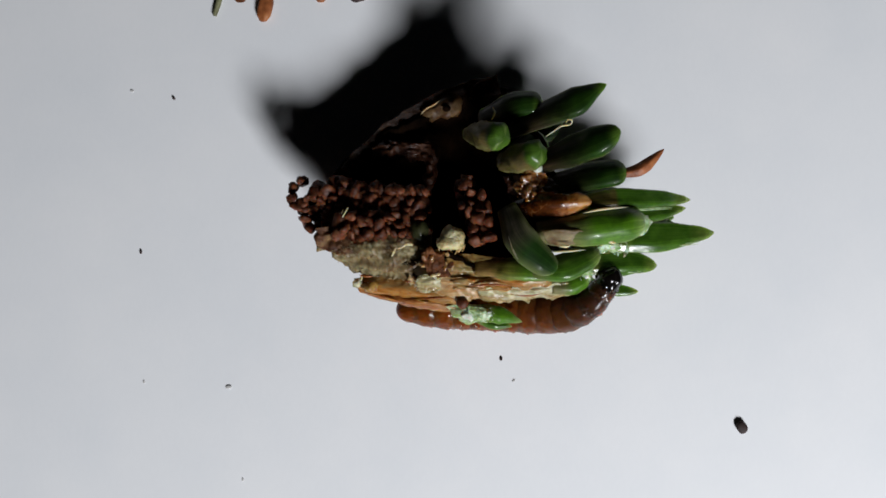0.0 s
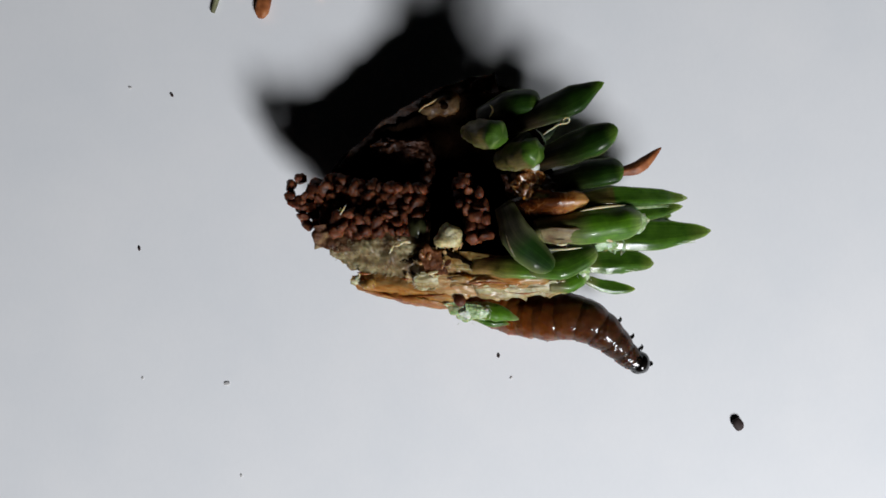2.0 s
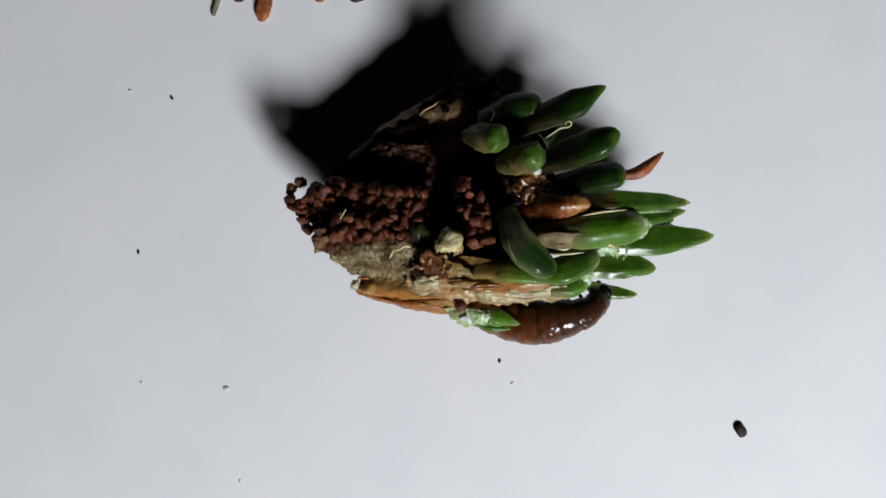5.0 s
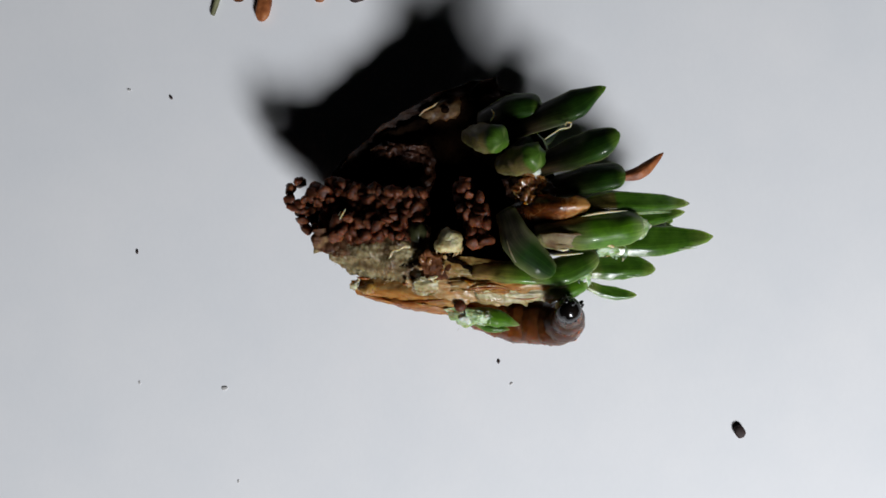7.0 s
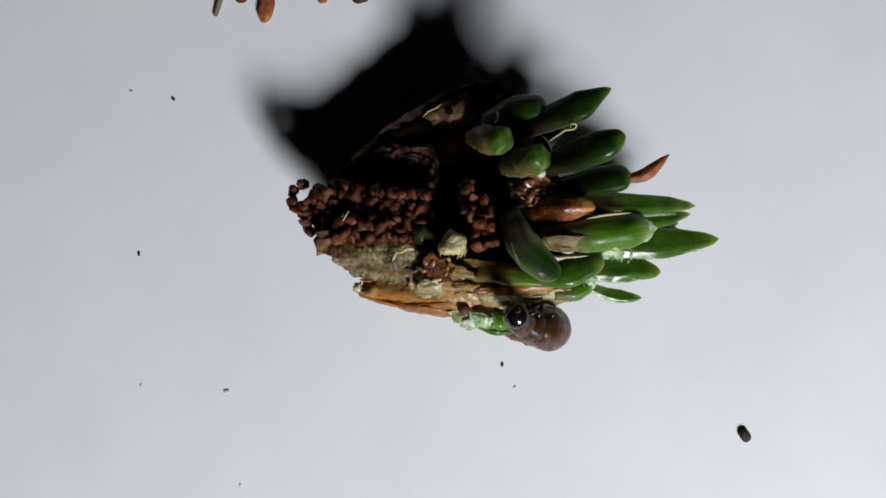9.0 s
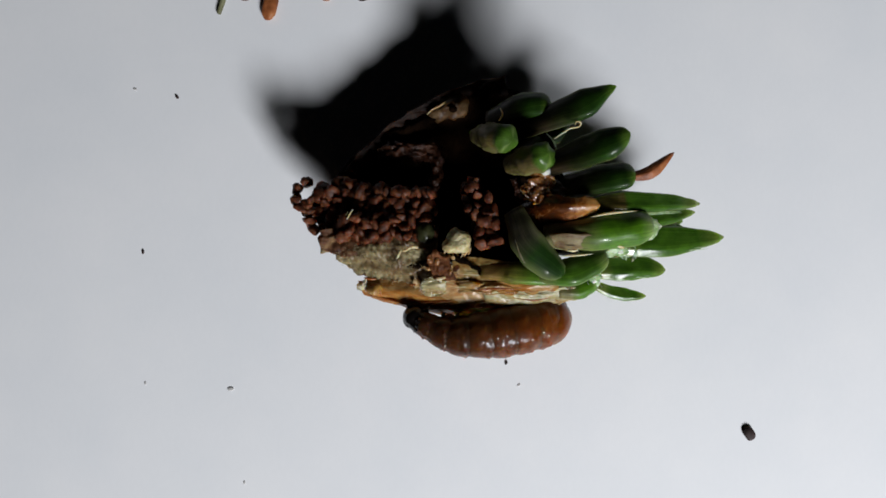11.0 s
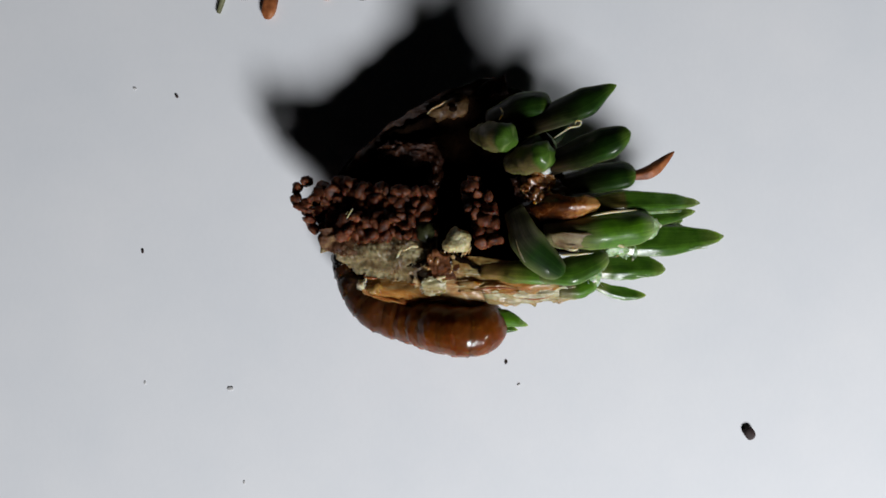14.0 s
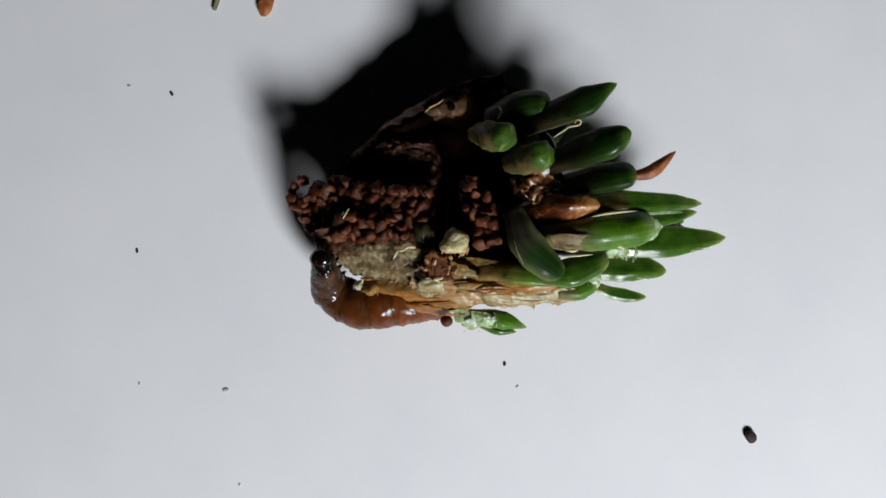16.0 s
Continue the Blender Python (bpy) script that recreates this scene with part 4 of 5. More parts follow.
def crumbs():
    crumb("crumb", (16.8, -10.02, 0.2), (0.29, 0.36, 0.16), SPECK, "dark brown crumb lying on the paper", 20)
    for spot, size, mat, turn in (((-17.03, -0.16, 0), 0.10, SPECK, 0), ((-12.09, -7.78, 0), 0.14, GREYCRUMB, 95), ((3.28, -6.19, 0), 0.095, SPECK, -20), ((-15.18, 8.51, 0), 0.10, SPECK, 40),
                                  ((-17.54, 8.93, 0), 0.09, GREYCRUMB, 70), ((3.99, -7.43, 0), 0.08, GREYCRUMB, -50), ((-16.87, -7.49, 0), 0.08, GREYCRUMB, 0), ((-11.29, -13.01, 0), 0.08, GREYCRUMB, 0)):
        crumb("crumb", spot, (size * 0.75, size * 1.25, size * (0.5 if mat is SPECK else 0.25)), mat, "tiny dark crumb lying on the paper" if mat is SPECK else "tiny grey crumb lying on the paper", turn)
    crumb("seed_scale", (-9.97, 13.55, 0.16), (0.42, 0.85, 0.25), RUST, "orange-brown seed scale lying on the paper", -12, "scale")
    crumb("seed_scale", (-11.4, 14.19, 0.16), (0.35, 0.35, 0.2), BROWN, "brown seed scale lying on the paper", 0, "scale")
    crumb("seed_scale", (-6.86, 14.12, 0.16), (0.3, 0.3, 0.2), RUST, "small rust-brown scale lying on the paper", 0, "scale")
    crumb("crumb", (-4.76, 14.19, 0.16), (0.5, 0.32, 0.2), SPECK, "black crumb lying on the paper", 10)
    a, b = Vector((-12.84, 13.12, 0.13)), Vector((-12.45, 15.28, 0.13))
    ob = new("stalk", finish(fibre_mesh([a, (a + b) / 2 + Vector((0.1, 0, 0)), b], 0.17, 14, 8, 0.3), "stalk", STRAW, a))
    ob.location = a * MM
    tagged(ob, "short olive-grey stalk lying on the paper", "stalk")


# ---- the caterpillar ----
SEGMENTS = 26
GIRTH = (0.56, 0.70, 0.88, 1.05, 1.17, 1.24, 1.27, 1.24, 1.24, 1.24, 1.21, 1.15, 1.02, 0.76)
STEP = 0.455


def girth(k):
    """The body's radius at the k-th segment, between segments too."""
    return float(np.interp(k / 25 * 13, range(14), GIRTH))


RADII = [girth(k) for k in range(SEGMENTS)]
SPINES = []


def spine(t, *points):
    """How the body lies at t seconds: places from the tip of the head to the tail."""
    SPINES.append((t, points))


def segment_mesh(k_body, seed, swell=1.0):
    """One swollen ring of the body, with small wet warts on the back. The layer "rest" holds each place along the whole body, in millimetres."""
    bm = bmesh.new()
    rest = bm.verts.layers.float_vector.new("rest")
    around, n = 90, 65
    dice = random.Random(seed)
    warts = [(dice.uniform(-0.14, 0.14), radians(a + dice.uniform(-7, 7)), dice.uniform(0.4, 1.4)) for a in range(6, 176, 13)]
    size = girth(k_body) * swell * (1 + (0.03 if k_body % 2 else -0.03) * (1.0 if k_body < 13 else 0.6))
    half = max(1.3 * size, 0.95)
    rings = []
    for i in range(n):
        turn = math.pi * (i + 0.12) / (n - 0.76)
        x, body = -half * math.cos(turn), math.sin(turn)
        along = k_body - x / STEP
        ring = []
        for j in range(around):
            a = 2 * math.pi * j / around
            wart = sum(0.054 * tall * math.exp(-((x - wx) / 0.065) ** 2 - (math.remainder(a - wa, 2 * math.pi) / 0.10) ** 2) for wx, wa, tall in warts) if abs(x) < 0.4 else 0.0
            where = Vector((along * STEP, math.cos(a) * 1.2, math.sin(a) * 1.2))
            r = size * body * (1 + 0.05 * noise.noise(where / 1.1) + 0.022 * noise.noise(where / 0.35)) + wart * body
            ring.append(Vector((x, r * math.cos(a), r * math.sin(a) * 0.97)))
        rings.append(ring)
    for k, row in enumerate(tube(bm, rings)):
        for v in row:
            v[rest] = (k_body * STEP - v.co.x, v.co.y, v.co.z)
    return bm


def leg_mesh(y, z, length, thick):
    """A short jointed leg that points down and forward."""
    bm = bmesh.new()
    way = Vector((0.35, 0.35 * math.copysign(1, y), -1)).normalized()
    start = Vector((0, y, z))
    line = [start, start + way * length * 0.5, start + way * length * 0.85 + Vector((-0.05, 0, 0)), start + way * length + Vector((-0.16, 0, 0))]
    rings = []
    for k, p in enumerate(curve(line, 9)):
        r = thick * (1 - 0.92 * (k / 8) ** 1.3)
        rings.append([p + Vector((r * math.cos(2 * math.pi * j / 8), r * math.sin(2 * math.pi * j / 8), 0)) for j in range(8)])
    tube(bm, rings)
    return bm


def head_mesh():
    bm = bmesh.new()
    bmesh.ops.create_uvsphere(bm, u_segments=24, v_segments=16, radius=1)
    for v in bm.verts:
        x, y, z = v.co
        cleft = 0.10 * math.exp(-(y / 0.16) ** 2) * max(0.0, z)
        v.co = Vector((x * 0.52 * (1 - 0.12 * abs(y)), y * 0.56 * (1 - 0.18 * max(0, x)), (z - cleft) * 0.54 * (1 - 0.1 * max(0, x)))) * 1.1 + Vector((-0.02, 0, 0))
    return bm


def caterpillar():
    larva = thing("caterpillar", (2.3, -3.0, 0), "glossy reddish-brown caterpillar with a black head", "caterpillar")
    zero = Vector((2.3, -3.0, 0))
    pieces = []
    head = new("head", finish(head_mesh(), "head", SHELL, (0, 0, 0)))
    head.parent = larva
    tagged(head, "shiny black head capsule")
    for y in (-0.16, 0.16):
        jaw = new("mandible", finish(lump_mesh((0.50, y, -0.2), (0.14, 0.12, 0.16), 0.02, 0.3, 8), "mandible", SHELL, (0, 0, 0)))
        jaw.parent = head
    pieces.append(head)
    for k in range(SEGMENTS):
        tone = min(1.0, max(0.0, (k - 4) / 10.5))
        ob = new("segment", finish(segment_mesh(k, k), "segment", SKIN, (0, 0, 0)))
        ob.parent = larva
        ob.color = (tone, tone, tone, 1)
        if k == 0:
            bm = segment_mesh(0, 3, 1.05)
            bmesh.ops.delete(bm, geom=[v for v in bm.verts if v.co.z < -0.2 or abs(v.co.x) > 0.5], context="VERTS")
            shield = new("neck_shield", finish(bm, "neck_shield", SHELL, (0, 0, 0)))
            shield.parent = ob
            tagged(shield, "shiny black neck shield")
        if k in (0, 2, 4):
            for y in (-0.32, 0.32):
                leg = new("leg", finish(leg_mesh(y, -RADII[k] * 0.8, 0.36, 0.13), "leg", SHELL, (0, 0, 0)))
                leg.parent = ob
        elif k in (10, 12, 14, 16, 24):
            for y in (-0.45, 0.45):
                leg = new("proleg", finish(leg_mesh(y, -RADII[k] * 0.8, 0.45, 0.24), "proleg", SKIN, (0, 0, 0)))
                leg.parent = ob
        pieces.append(ob)
    return larva, zero, pieces


def body_poses(points, zero):
    """The pose of the head and of each segment along the line, with the belly kept toward the bud."""
    fine = curve(points, 400)
    run = [0.0]
    for a, b in zip(fine, fine[1:]):
        run.append(run[-1] + (b - a).length)
    step = min(STEP, (run[-1] - 1.5) / (SEGMENTS - 1))

    def at(s):
        i = max(1, min(range(len(run)), key=lambda n: abs(run[n] - s)))
        lo, hi = max(0, i - 9), min(len(fine) - 1, i + 9)
        return fine[i], (fine[lo] - fine[hi]).normalized()

    stations = [0.42] + [0.9 + step * k for k in range(SEGMENTS)]
    spots = [at(s) for s in stations]
    belly = {10: Vector((0, 0.8, -0.6))}
    for order in (range(10, len(spots)), range(10, -1, -1)):
        last = belly[10]
        for k in order:
            ahead = spots[k][1]
            last = (last - ahead * last.dot(ahead)).normalized()
            belly[k] = last
    placed = []
    for k, (p, ahead) in enumerate(spots):
        m = Matrix((ahead, (-belly[k]).cross(ahead), -belly[k])).transposed().to_4x4()
        m.translation = (p - zero) * MM
        placed.append(m)
    return placed


def motions():
    spine(0, (8.2, -0.95, 5.41), (7.86, -1.8, 5.17), (7.23, -2.61, 4.51), (6.12, -3.13, 3.44), (4.3, -3.13, 2.71), (1.96, -3.05, 2.46), (-0.42, -3.07, 2.46), (-2.06, -3.2, 2.46))
    spine(0.25, (8.23, -0.96, 5.41), (7.94, -1.74, 5.08), (7.25, -2.55, 4.51), (6.13, -3.09, 3.44), (4.4, -3.32, 2.71), (2.2, -3.21, 2.46), (0.28, -3.11, 2.46), (-1.5, -2.69, 2.46))
    spine(0.5, (8.18, -0.97, 5.41), (7.94, -1.72, 5.08), (7.3, -2.56, 4.43), (6.07, -3.13, 3.53), (4.48, -3.44, 2.79), (2.75, -3.25, 2.46), (0.97, -2.59, 2.46), (-0.81, -1.88, 2.46))
    spine(0.75, (8.74, -1.33, 5.33), (8.38, -1.97, 5.08), (7.61, -2.66, 4.43), (6.37, -3.19, 3.61), (4.9, -3.47, 2.87), (3.03, -3.14, 2.46), (1.25, -2.55, 2.46), (-0.53, -1.94, 2.46), (-2.9, -1.77, 2.46))
    spine(1.0, (9.63, -2.08, 5.08), (9, -2.48, 4.92), (7.88, -2.77, 4.43), (6.64, -3.21, 3.69), (5.32, -3.52, 2.95), (3.62, -3.22, 2.46), (1.84, -2.55, 2.46), (0.06, -2.04, 2.46), (-2.62, -1.8, 2.46))
    spine(1.2, (9.84, -1.3, 5.08), (9.18, -1.75, 4.92), (8.21, -2.45, 4.43), (6.89, -3.11, 3.77), (5.3, -3.53, 3.03), (3.6, -3.24, 2.46), (1.82, -2.57, 2.46), (0.04, -2.05, 2.46), (-2.64, -1.82, 2.46))
    spine(1.5, (11.47, -2.83, 4.51), (10.35, -2.97, 4.51), (8.88, -2.66, 4.26), (7.45, -2.9, 3.77), (5.7, -3.43, 3.12), (3.73, -3.27, 2.46), (1.94, -2.6, 2.46), (0.31, -2.08, 2.46), (-2.37, -1.85, 2.46))
    spine(1.7, (10.88, -3.85, 4.1), (9.92, -3.62, 4.1), (8.65, -3.17, 4.1), (7.3, -3.12, 3.77), (5.56, -3.48, 3.12), (3.73, -3.29, 2.46), (1.94, -2.61, 2.46), (0.3, -2.1, 2.46), (-2.37, -1.86, 2.46))
    spine(1.9, (10.49, -5.68, 3.77), (9.64, -4.97, 3.94), (8.59, -3.89, 4.1), (7.16, -3.28, 3.77), (5.56, -3.5, 3.12), (3.73, -3.3, 2.46), (1.94, -2.63, 2.46), (0.3, -2.12, 2.46), (-2.38, -1.88, 2.46))
    spine(2.0, (10.46, -6.1, 3.69), (9.44, -5.47, 3.85), (8.33, -4.37, 4.02), (6.96, -3.6, 3.77), (5.41, -3.56, 3.12), (3.73, -3.37, 2.46), (1.94, -2.67, 2.46), (0.3, -2.12, 2.46), (-2.38, -1.89, 2.46))
    spine(2.2, (10.99, -5.09, 3.77), (9.99, -4.69, 3.94), (8.66, -3.87, 4.1), (7.23, -3.37, 3.77), (5.56, -3.53, 3.12), (3.74, -3.31, 2.46), (1.94, -2.63, 2.46), (0.3, -2.12, 2.46), (-2.38, -1.88, 2.46))
    spine(2.35, (9.91, -4.31, 3.12), (9.47, -3.93, 3.61), (8.55, -3.59, 4.02), (7.25, -3.33, 3.85), (5.62, -3.55, 3.2), (3.73, -3.32, 2.54), (1.95, -2.63, 2.46), (0.31, -2.11, 2.46), (-2.38, -1.87, 2.46))
    spine(2.42, (9.51, -3.21, 2.46), (9.41, -3.38, 3.12), (8.54, -3.38, 3.85), (7.27, -3.26, 3.94), (5.64, -3.54, 3.24), (3.73, -3.32, 2.58), (1.95, -2.62, 2.46), (0.31, -2.11, 2.46), (-2.38, -1.87, 2.46))
    spine(2.5, (9.05, -2.25, 1.97), (9.23, -2.8, 2.62), (8.53, -3.09, 3.61), (7.28, -3.28, 4.02), (5.7, -3.65, 3.28), (3.73, -3.34, 2.62), (1.95, -2.65, 2.46), (0.31, -2.1, 2.46), (-2.38, -1.87, 2.46))
    spine(2.75, (7.63, -2.25, 1.64), (7.97, -2.74, 2.3), (7.56, -3.18, 3.28), (6.45, -3.51, 3.77), (5.09, -3.71, 3.28), (3.56, -3.31, 2.62), (1.78, -2.63, 2.46), (0.29, -2.08, 2.46), (-2.39, -1.85, 2.46))
    spine(3.0, (7.14, -2.22, 1.64), (7.6, -2.53, 2.3), (7.35, -3.1, 3.28), (6.36, -3.59, 3.77), (5.01, -3.77, 3.28), (3.48, -3.32, 2.62), (1.77, -2.63, 2.46), (-0.02, -2.06, 2.46), (-2.99, -1.83, 2.46))
    spine(3.5, (6.55, -2.25, 1.64), (7, -2.53, 2.3), (6.77, -3.15, 3.28), (5.82, -3.61, 3.77), (4.61, -3.7, 3.28), (3.22, -3.23, 2.62), (1.76, -2.63, 2.46), (0.04, -2.07, 2.46), (-2.93, -1.78, 2.46))
    spine(4.2, (6.47, -2.2, 1.64), (6.91, -2.53, 2.3), (6.66, -3.15, 3.28), (5.71, -3.59, 3.77), (4.52, -3.68, 3.28), (3.14, -3.24, 2.62), (1.67, -2.64, 2.46), (-0.04, -2.07, 2.46), (-3, -1.73, 2.46))
    spine(4.75, (7.66, -1.89, 2.46), (7.72, -2.32, 2.95), (7.15, -2.98, 3.69), (6.03, -3.4, 3.77), (4.68, -3.58, 3.28), (3.19, -3.23, 2.62), (1.72, -2.6, 2.46), (0.03, -2.03, 2.46), (-2.84, -1.69, 2.46))
    spine(5.3, (8.73, -1.7, 3.44), (8.39, -2.25, 3.77), (7.6, -2.88, 4.02), (6.33, -3.33, 3.77), (4.84, -3.6, 3.28), (3.23, -3.22, 2.62), (1.77, -2.59, 2.46), (0.14, -2, 2.46), (-2.67, -1.66, 2.46))
    spine(6.3, (9.75, -1.39, 5.08), (9.04, -1.95, 4.92), (7.94, -2.68, 4.43), (6.55, -3.26, 3.77), (4.95, -3.6, 3.12), (3.27, -3.25, 2.54), (1.8, -2.58, 2.46), (0.32, -1.96, 2.46), (-2.63, -1.65, 2.46))
    spine(6.5, (9.19, -1.97, 5.17), (8.51, -2.28, 5.08), (7.54, -2.82, 4.59), (6.33, -3.39, 3.77), (4.95, -3.59, 3.12), (3.27, -3.23, 2.54), (1.8, -2.57, 2.46), (0.33, -1.95, 2.46), (-2.62, -1.64, 2.46))
    spine(6.75, (7.31, -2.12, 6.4), (7.21, -2.44, 5.74), (6.9, -3.03, 4.76), (6.19, -3.41, 3.85), (5.01, -3.56, 3.12), (3.4, -3.33, 2.62), (1.79, -2.63, 2.46), (0.32, -2.01, 2.46), (-2.64, -1.67, 2.46))
    spine(7.0, (5.71, -2.42, 7.22), (5.88, -2.73, 6.4), (6.11, -3.22, 5.08), (5.95, -3.57, 3.94), (5.07, -3.55, 3.2), (3.54, -3.36, 2.62), (1.78, -2.69, 2.46), (0.3, -2.06, 2.46), (-2.65, -1.7, 2.46))
    spine(7.2, (4.75, -2.01, 7.05), (5.11, -2.41, 6.48), (5.76, -3.17, 5.25), (5.81, -3.63, 4.1), (4.93, -3.58, 3.2), (3.52, -3.29, 2.62), (1.78, -2.6, 2.46), (0.3, -2.06, 2.46), (-2.66, -1.69, 2.46))
    spine(7.5, (4.05, -1.91, 6.97), (4.42, -2.3, 6.56), (5.51, -3.15, 5.41), (5.63, -3.7, 4.18), (4.7, -3.6, 3.2), (3.52, -3.28, 2.62), (1.78, -2.59, 2.46), (0.3, -2.05, 2.46), (-2.67, -1.68, 2.46))
    spine(8.0, (3.69, -2.09, 6.89), (4.14, -2.5, 6.4), (5.16, -3.18, 5.33), (5.24, -3.55, 4.1), (4.25, -3.48, 3.03), (3.1, -3.09, 2.62), (1.66, -2.57, 2.46), (0.18, -2.03, 2.46), (-2.78, -1.66, 2.46))
    spine(8.5, (3.72, -2.29, 7.05), (4.13, -2.62, 6.48), (5.4, -3.19, 5.33), (5.51, -3.52, 4.1), (4.54, -3.48, 3.03), (3.19, -3.01, 2.62), (1.66, -2.5, 2.46), (0.18, -1.98, 2.46), (-2.77, -1.62, 2.46))
    spine(9.0, (3, -2.55, 7.63), (3.3, -2.82, 6.97), (3.72, -3.2, 6.23), (4.82, -3.51, 5.25), (4.86, -3.5, 4.02), (3.6, -3.07, 2.95), (2.03, -2.38, 2.46), (0.42, -1.9, 2.46), (-2.52, -1.57, 2.46))
    spine(9.2, (1.95, -2.07, 6.31), (2.43, -2.47, 6.15), (3.48, -3.12, 5.66), (4.69, -3.54, 4.76), (4.62, -3.54, 3.61), (3.59, -3.11, 2.87), (2.16, -2.52, 2.46), (0.4, -1.98, 2.46), (-2.54, -1.58, 2.46))
    spine(9.55, (1.23, -2.5, 6.07), (1.8, -2.91, 5.9), (3.04, -3.36, 5.58), (4.36, -3.59, 4.92), (4.85, -3.66, 3.85), (3.98, -3.26, 2.95), (2.42, -2.88, 2.46), (0.66, -2.4, 2.46), (-2.28, -1.89, 2.46))
    spine(9.9, (0.51, -2.67, 5.82), (1.14, -3.1, 5.74), (2.5, -3.55, 5.41), (4.06, -3.66, 4.92), (4.86, -3.64, 3.94), (4.14, -3.21, 3.03), (2.68, -2.83, 2.54), (0.92, -2.38, 2.46), (-2.01, -1.93, 2.46))
    spine(10.25, (-0.21, -2.78, 5.55), (0.49, -3.25, 5.49), (1.94, -3.72, 5.25), (3.69, -3.74, 4.84), (4.82, -3.59, 4.02), (4.27, -3.15, 3.12), (2.93, -2.78, 2.62), (1.19, -2.36, 2.46), (-1.6, -1.97, 2.46))
    spine(10.6, (-0.98, -2.86, 5.11), (-0.24, -3.36, 5.2), (1.33, -3.87, 5.08), (3.19, -3.78, 4.84), (4.6, -3.55, 4.18), (4.73, -3.26, 3.28), (3.34, -2.79, 2.62), (1.59, -2.38, 2.46), (-1.19, -2.02, 2.46))
    spine(10.95, (-1.81, -2.88, 4.51), (-1.1, -3.41, 4.74), (0.44, -3.97, 4.92), (2.29, -3.88, 4.84), (4.03, -3.57, 4.43), (4.9, -3.32, 3.61), (3.88, -2.85, 2.71), (2, -2.42, 2.46), (-0.78, -2.06, 2.46))
    spine(11.3, (-2.62, -3.11, 3.77), (-1.92, -3.64, 4.05), (-0.41, -4.23, 4.65), (1.25, -4.15, 4.76), (3.08, -3.7, 4.59), (4.35, -3.38, 4.26), (4.88, -3.2, 3.53), (3.98, -2.86, 2.79), (2.26, -2.46, 2.46), (-0.38, -2.13, 2.46))
    spine(11.5, (-2.81, -2.92, 3.77), (-2.17, -3.59, 3.95), (-0.7, -4.21, 4.52), (1.03, -4.22, 4.76), (2.92, -3.71, 4.59), (4.34, -3.39, 4.26), (4.89, -3.21, 3.53), (4.02, -2.86, 2.79), (2.25, -2.47, 2.46), (-0.39, -2.14, 2.46))
    spine(11.75, (-3.54, -2.78, 3.69), (-2.83, -3.53, 3.69), (-1.32, -4.26, 4.18), (0.5, -4.5, 4.76), (2.27, -3.86, 4.59), (3.8, -3.36, 4.35), (4.61, -3.12, 3.69), (4.1, -2.84, 2.87), (2.42, -2.48, 2.46), (-0.07, -2.12, 2.46))
    spine(12.0, (-4.39, -2.46, 3.61), (-3.59, -3.3, 3.61), (-2.01, -4.14, 3.86), (-0.16, -4.59, 4.69), (1.56, -3.99, 4.59), (3.33, -3.23, 4.35), (4.39, -3, 3.85), (4.13, -2.72, 3.03), (2.59, -2.42, 2.54), (0.26, -2.1, 2.46))
    spine(12.5, (-5.74, -1.43, 3.75), (-5.33, -2.32, 3.83), (-3.83, -3.09, 3.83), (-1.85, -3.83, 3.95), (0.34, -4.06, 4.99), (1.77, -4.14, 4.51), (2.81, -3.63, 4.1), (2.71, -3.17, 3.28), (1.42, -2.72, 2.71), (-0.61, -2.26, 2.46))
    spine(12.75, (-5.84, -0.65, 3.45), (-5.58, -1.66, 3.45), (-4.5, -2.84, 3.45), (-2.58, -3.64, 3.35), (-0.22, -3.86, 4.54), (1.12, -4.02, 4.51), (1.96, -3.59, 4.1), (1.84, -3.19, 3.28), (0.54, -2.69, 2.71), (-1.51, -2.2, 2.46))
    spine(13.0, (-5.8, -0.49, 3.49), (-5.63, -1.38, 3.57), (-5.06, -2.53, 3.57), (-3.69, -3.32, 3.4), (-1.66, -3.52, 3.53), (0.32, -3.76, 4.71), (1.38, -3.8, 4.75), (1.83, -3.53, 4.17), (1.08, -2.95, 3.17), (-0.65, -2.45, 2.46))
    spine(13.2, (-6.75, -1.13, 3.99), (-6.13, -1.63, 3.99), (-5.03, -2.45, 4.07), (-3.67, -3.2, 3.77), (-1.76, -3.47, 3.71), (0.22, -3.78, 4.69), (1.28, -3.81, 4.75), (1.67, -3.56, 4.17), (1, -2.98, 3.17), (-0.62, -2.47, 2.46))
    spine(13.4, (-7.87, -1.49, 4.22), (-6.98, -1.81, 4.31), (-5.47, -2.48, 4.39), (-3.84, -3.2, 4.07), (-1.89, -3.5, 3.79), (0.1, -3.88, 4.64), (1.26, -3.91, 4.75), (1.67, -3.56, 4.17), (1.04, -3, 3.17), (-0.59, -2.5, 2.46))
    spine(13.5, (-7.66, -1.87, 4.12), (-6.8, -2.14, 4.21), (-5.25, -2.73, 4.29), (-3.73, -3.27, 4), (-1.88, -3.48, 3.75), (0.06, -3.86, 4.63), (1.22, -3.89, 4.75), (1.64, -3.55, 4.17), (1, -3.02, 3.17), (-0.57, -2.52, 2.46))
    spine(13.6, (-6.87, -1.12, 3.72), (-6.2, -1.65, 3.81), (-5.06, -2.47, 3.89), (-3.75, -3.22, 3.7), (-1.91, -3.5, 3.59), (0.04, -3.86, 4.63), (1.2, -3.89, 4.75), (1.62, -3.55, 4.17), (0.98, -3.02, 3.17), (-0.59, -2.52, 2.46))
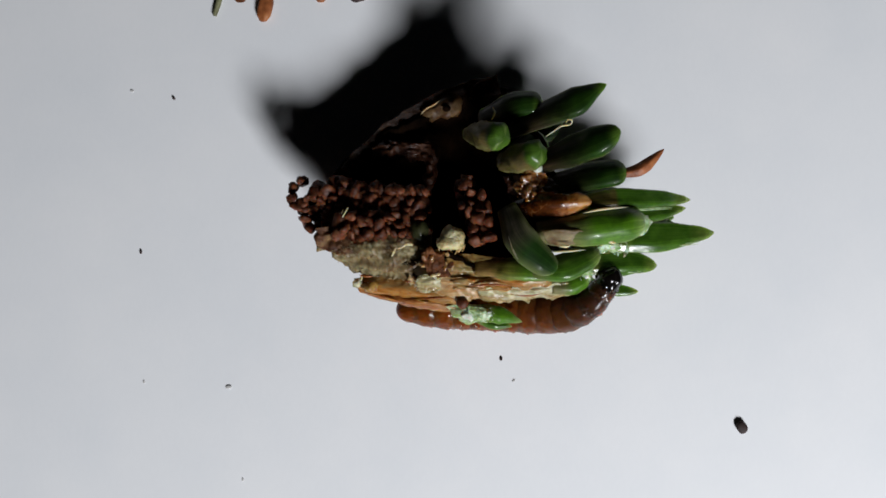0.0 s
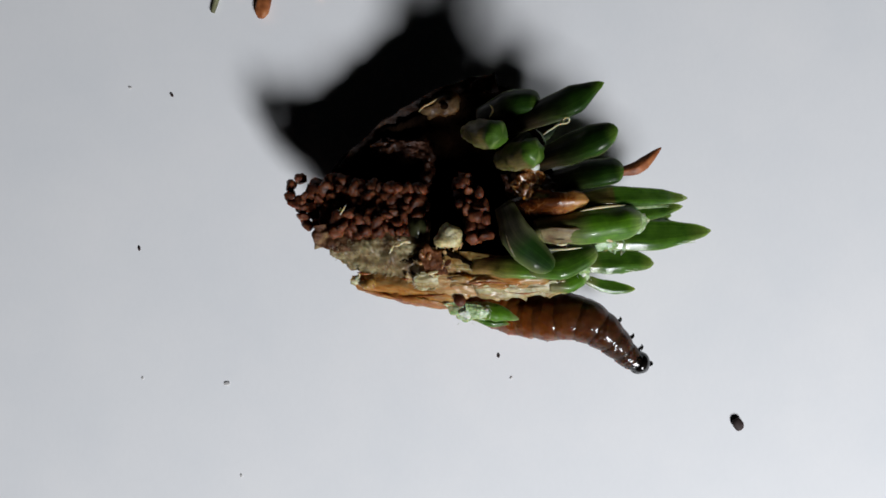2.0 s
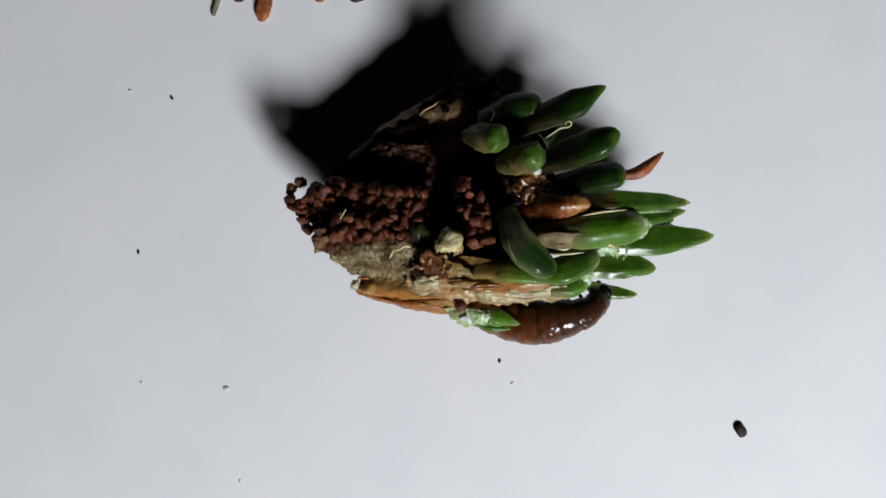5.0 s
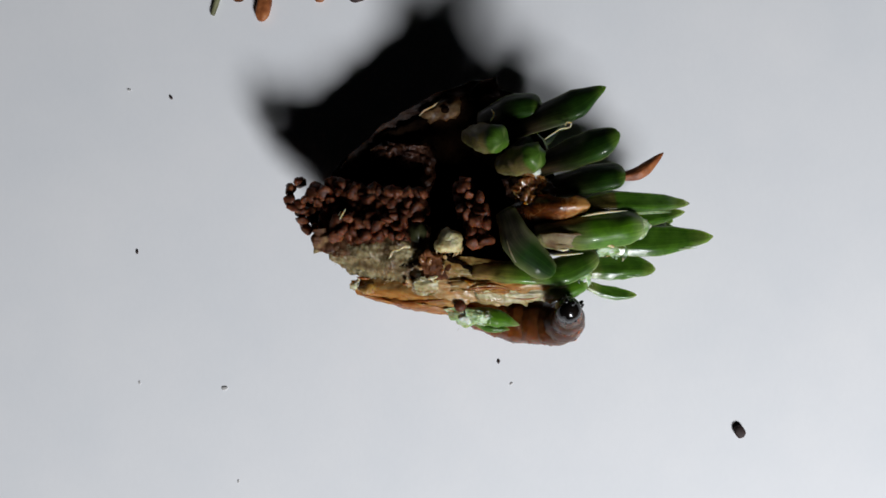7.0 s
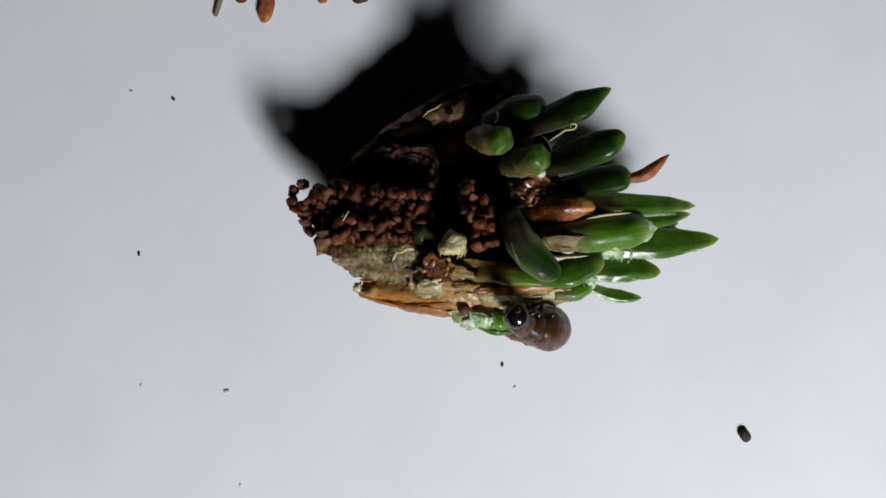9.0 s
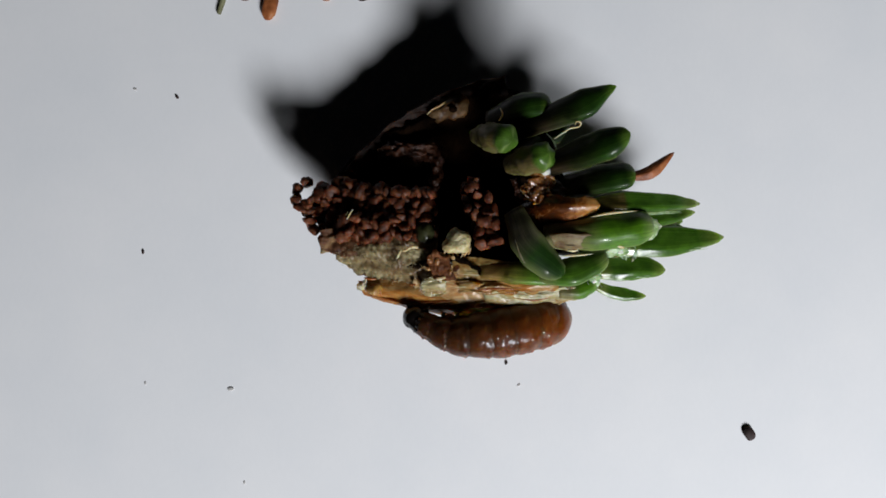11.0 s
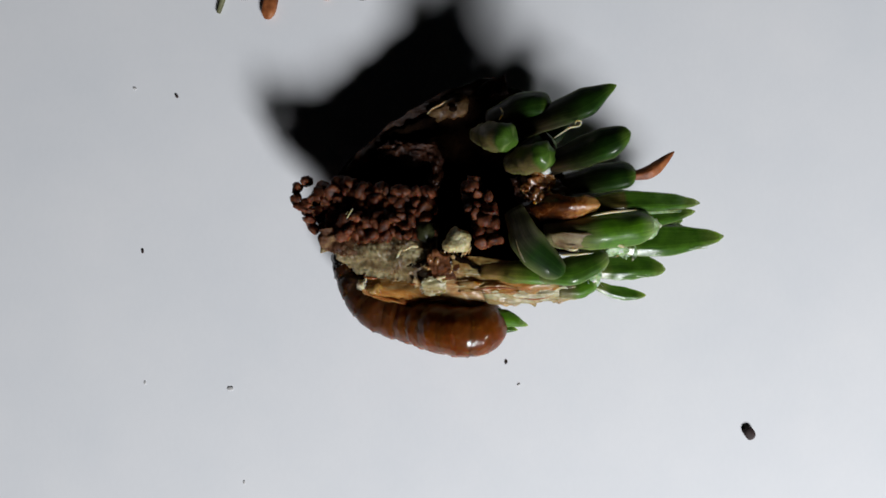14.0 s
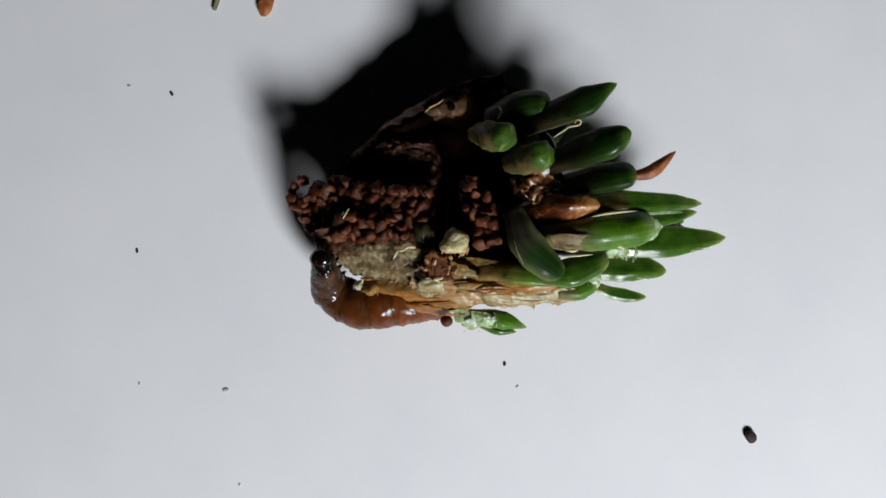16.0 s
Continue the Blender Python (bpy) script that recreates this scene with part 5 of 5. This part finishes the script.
    spine(13.75, (-5.89, -0.01, 2.3), (-5.58, -0.93, 2.38), (-4.84, -2.08, 2.71), (-3.69, -3.03, 2.87), (-1.94, -3.42, 3.15), (0.01, -3.81, 4.63), (1.29, -3.89, 4.75), (1.7, -3.55, 4.17), (0.94, -3.02, 3.17), (-0.62, -2.52, 2.46))
    spine(14.0, (-5.58, 0.08, 2.3), (-5.41, -0.93, 2.3), (-4.73, -2.05, 2.62), (-3.63, -3, 2.87), (-1.93, -3.42, 3.18), (-0.04, -3.81, 4.63), (1.24, -3.86, 4.75), (1.68, -3.55, 4.17), (0.95, -3.02, 3.17), (-0.67, -2.52, 2.46))
    spine(14.3, (-5.59, -0.04, 2.3), (-5.39, -0.99, 2.3), (-4.65, -2.08, 2.62), (-3.58, -3, 2.87), (-1.89, -3.38, 3.18), (-0, -3.77, 4.63), (1.28, -3.85, 4.75), (1.69, -3.52, 4.17), (0.99, -2.98, 3.17), (-0.63, -2.48, 2.46))
    spine(14.5, (-5.85, -0.52, 2.46), (-5.46, -1.25, 2.54), (-4.55, -2.17, 2.71), (-3.49, -3, 2.87), (-1.86, -3.39, 3.18), (0.02, -3.77, 4.63), (1.31, -3.86, 4.75), (1.72, -3.53, 4.17), (1.01, -2.96, 3.17), (-0.6, -2.46, 2.46))
    spine(14.65, (-7.12, -1.27, 3.42), (-6.25, -1.65, 3.51), (-4.91, -2.37, 3.59), (-3.64, -3.1, 3.47), (-1.87, -3.47, 3.5), (0.02, -3.78, 4.63), (1.3, -3.87, 4.75), (1.7, -3.54, 4.17), (1, -2.97, 3.17), (-0.61, -2.47, 2.46))
    spine(14.8, (-7.63, -1.98, 3.52), (-6.7, -2.2, 3.61), (-5.22, -2.66, 3.69), (-3.72, -3.19, 3.54), (-1.88, -3.47, 3.54), (0.01, -3.79, 4.63), (1.29, -3.87, 4.75), (1.72, -3.55, 4.17), (0.99, -2.98, 3.17), (-0.62, -2.48, 2.46))
    spine(15.0, (-6.88, -0.28, 3.59), (-6.46, -1.12, 3.59), (-5.49, -1.98, 3.59), (-4.09, -2.96, 3.47), (-2, -3.47, 3.45), (-0, -3.78, 4.63), (1.32, -3.86, 4.75), (1.73, -3.55, 4.17), (0.98, -3, 3.17), (-0.63, -2.5, 2.46))
    spine(15.2, (-6.5, -0.96, 3.59), (-6.05, -1.6, 3.59), (-5.01, -2.38, 3.59), (-3.72, -3.14, 3.47), (-1.84, -3.47, 3.5), (0.04, -3.75, 4.63), (1.31, -3.83, 4.75), (1.72, -3.54, 4.17), (1.02, -2.97, 3.17), (-0.59, -2.48, 2.46))
    spine(15.5, (-6.49, 0.2, 3.65), (-6.39, -0.62, 3.57), (-5.75, -1.71, 3.49), (-4.55, -2.76, 3.4), (-2.79, -3.27, 3.15), (-0.46, -3.59, 4.21), (1.16, -3.84, 4.75), (1.64, -3.55, 4.17), (0.91, -3, 3.17), (-0.67, -2.44, 2.46))
    spine(15.7, (-6.26, 0.05, 3.65), (-6.22, -0.73, 3.57), (-5.67, -1.86, 3.49), (-4.48, -2.79, 3.31), (-2.8, -3.28, 3.07), (-0.61, -3.61, 3.94), (0.9, -3.76, 4.5), (1.33, -3.54, 4.01), (0.67, -3, 3.17), (-0.82, -2.45, 2.46))
    spine(15.77, (-6.19, 0.02, 3.94), (-6.12, -0.79, 3.85), (-5.66, -2.07, 3.73), (-4.47, -2.96, 3.61), (-2.76, -3.31, 3.36), (-0.8, -3.45, 3.55), (0.67, -3.39, 3.44), (0.96, -3.14, 2.95), (0.19, -2.61, 2.46), (-2, -2.04, 2.21))
    spine(15.85, (-5.82, 0.17, 5.25), (-5.84, -0.68, 5), (-5.69, -2, 3.2), (-4.49, -2.62, 3.2), (-2.66, -2.65, 3.2), (-1.05, -2.53, 2.95), (0.27, -2.33, 2.46), (0.45, -2.02, 1.89), (-0.56, -1.77, 1.72), (-2.93, -1.59, 1.72))
    spine(16.0, (-5.76, 0.09, 5.41), (-5.75, -0.76, 5.17), (-5.6, -2.09, 3.2), (-4.24, -2.68, 3.2), (-2.55, -2.51, 3.2), (-1.17, -2.34, 2.87), (0.03, -2.16, 2.38), (0.2, -1.9, 1.89), (-0.86, -1.69, 1.72), (-3.13, -1.65, 1.72))
    rest, pushed = pose(0, 0, 0), pose(-0.00090, -0.00066, -0.0003)
    walk(LOOSE[0], [(0, rest), (9.2, rest), (11.3, pushed), (16, pushed)])
    larva, zero, pieces = caterpillar()
    rows = [(t, body_poses(points, zero)) for t, points in SPINES]
    for k, piece in enumerate(pieces):
        walk(piece, [(t, poses[k]) for t, poses in rows])


paper_sheet()
conifer_bud()
all_frass()
crumbs()
motions()
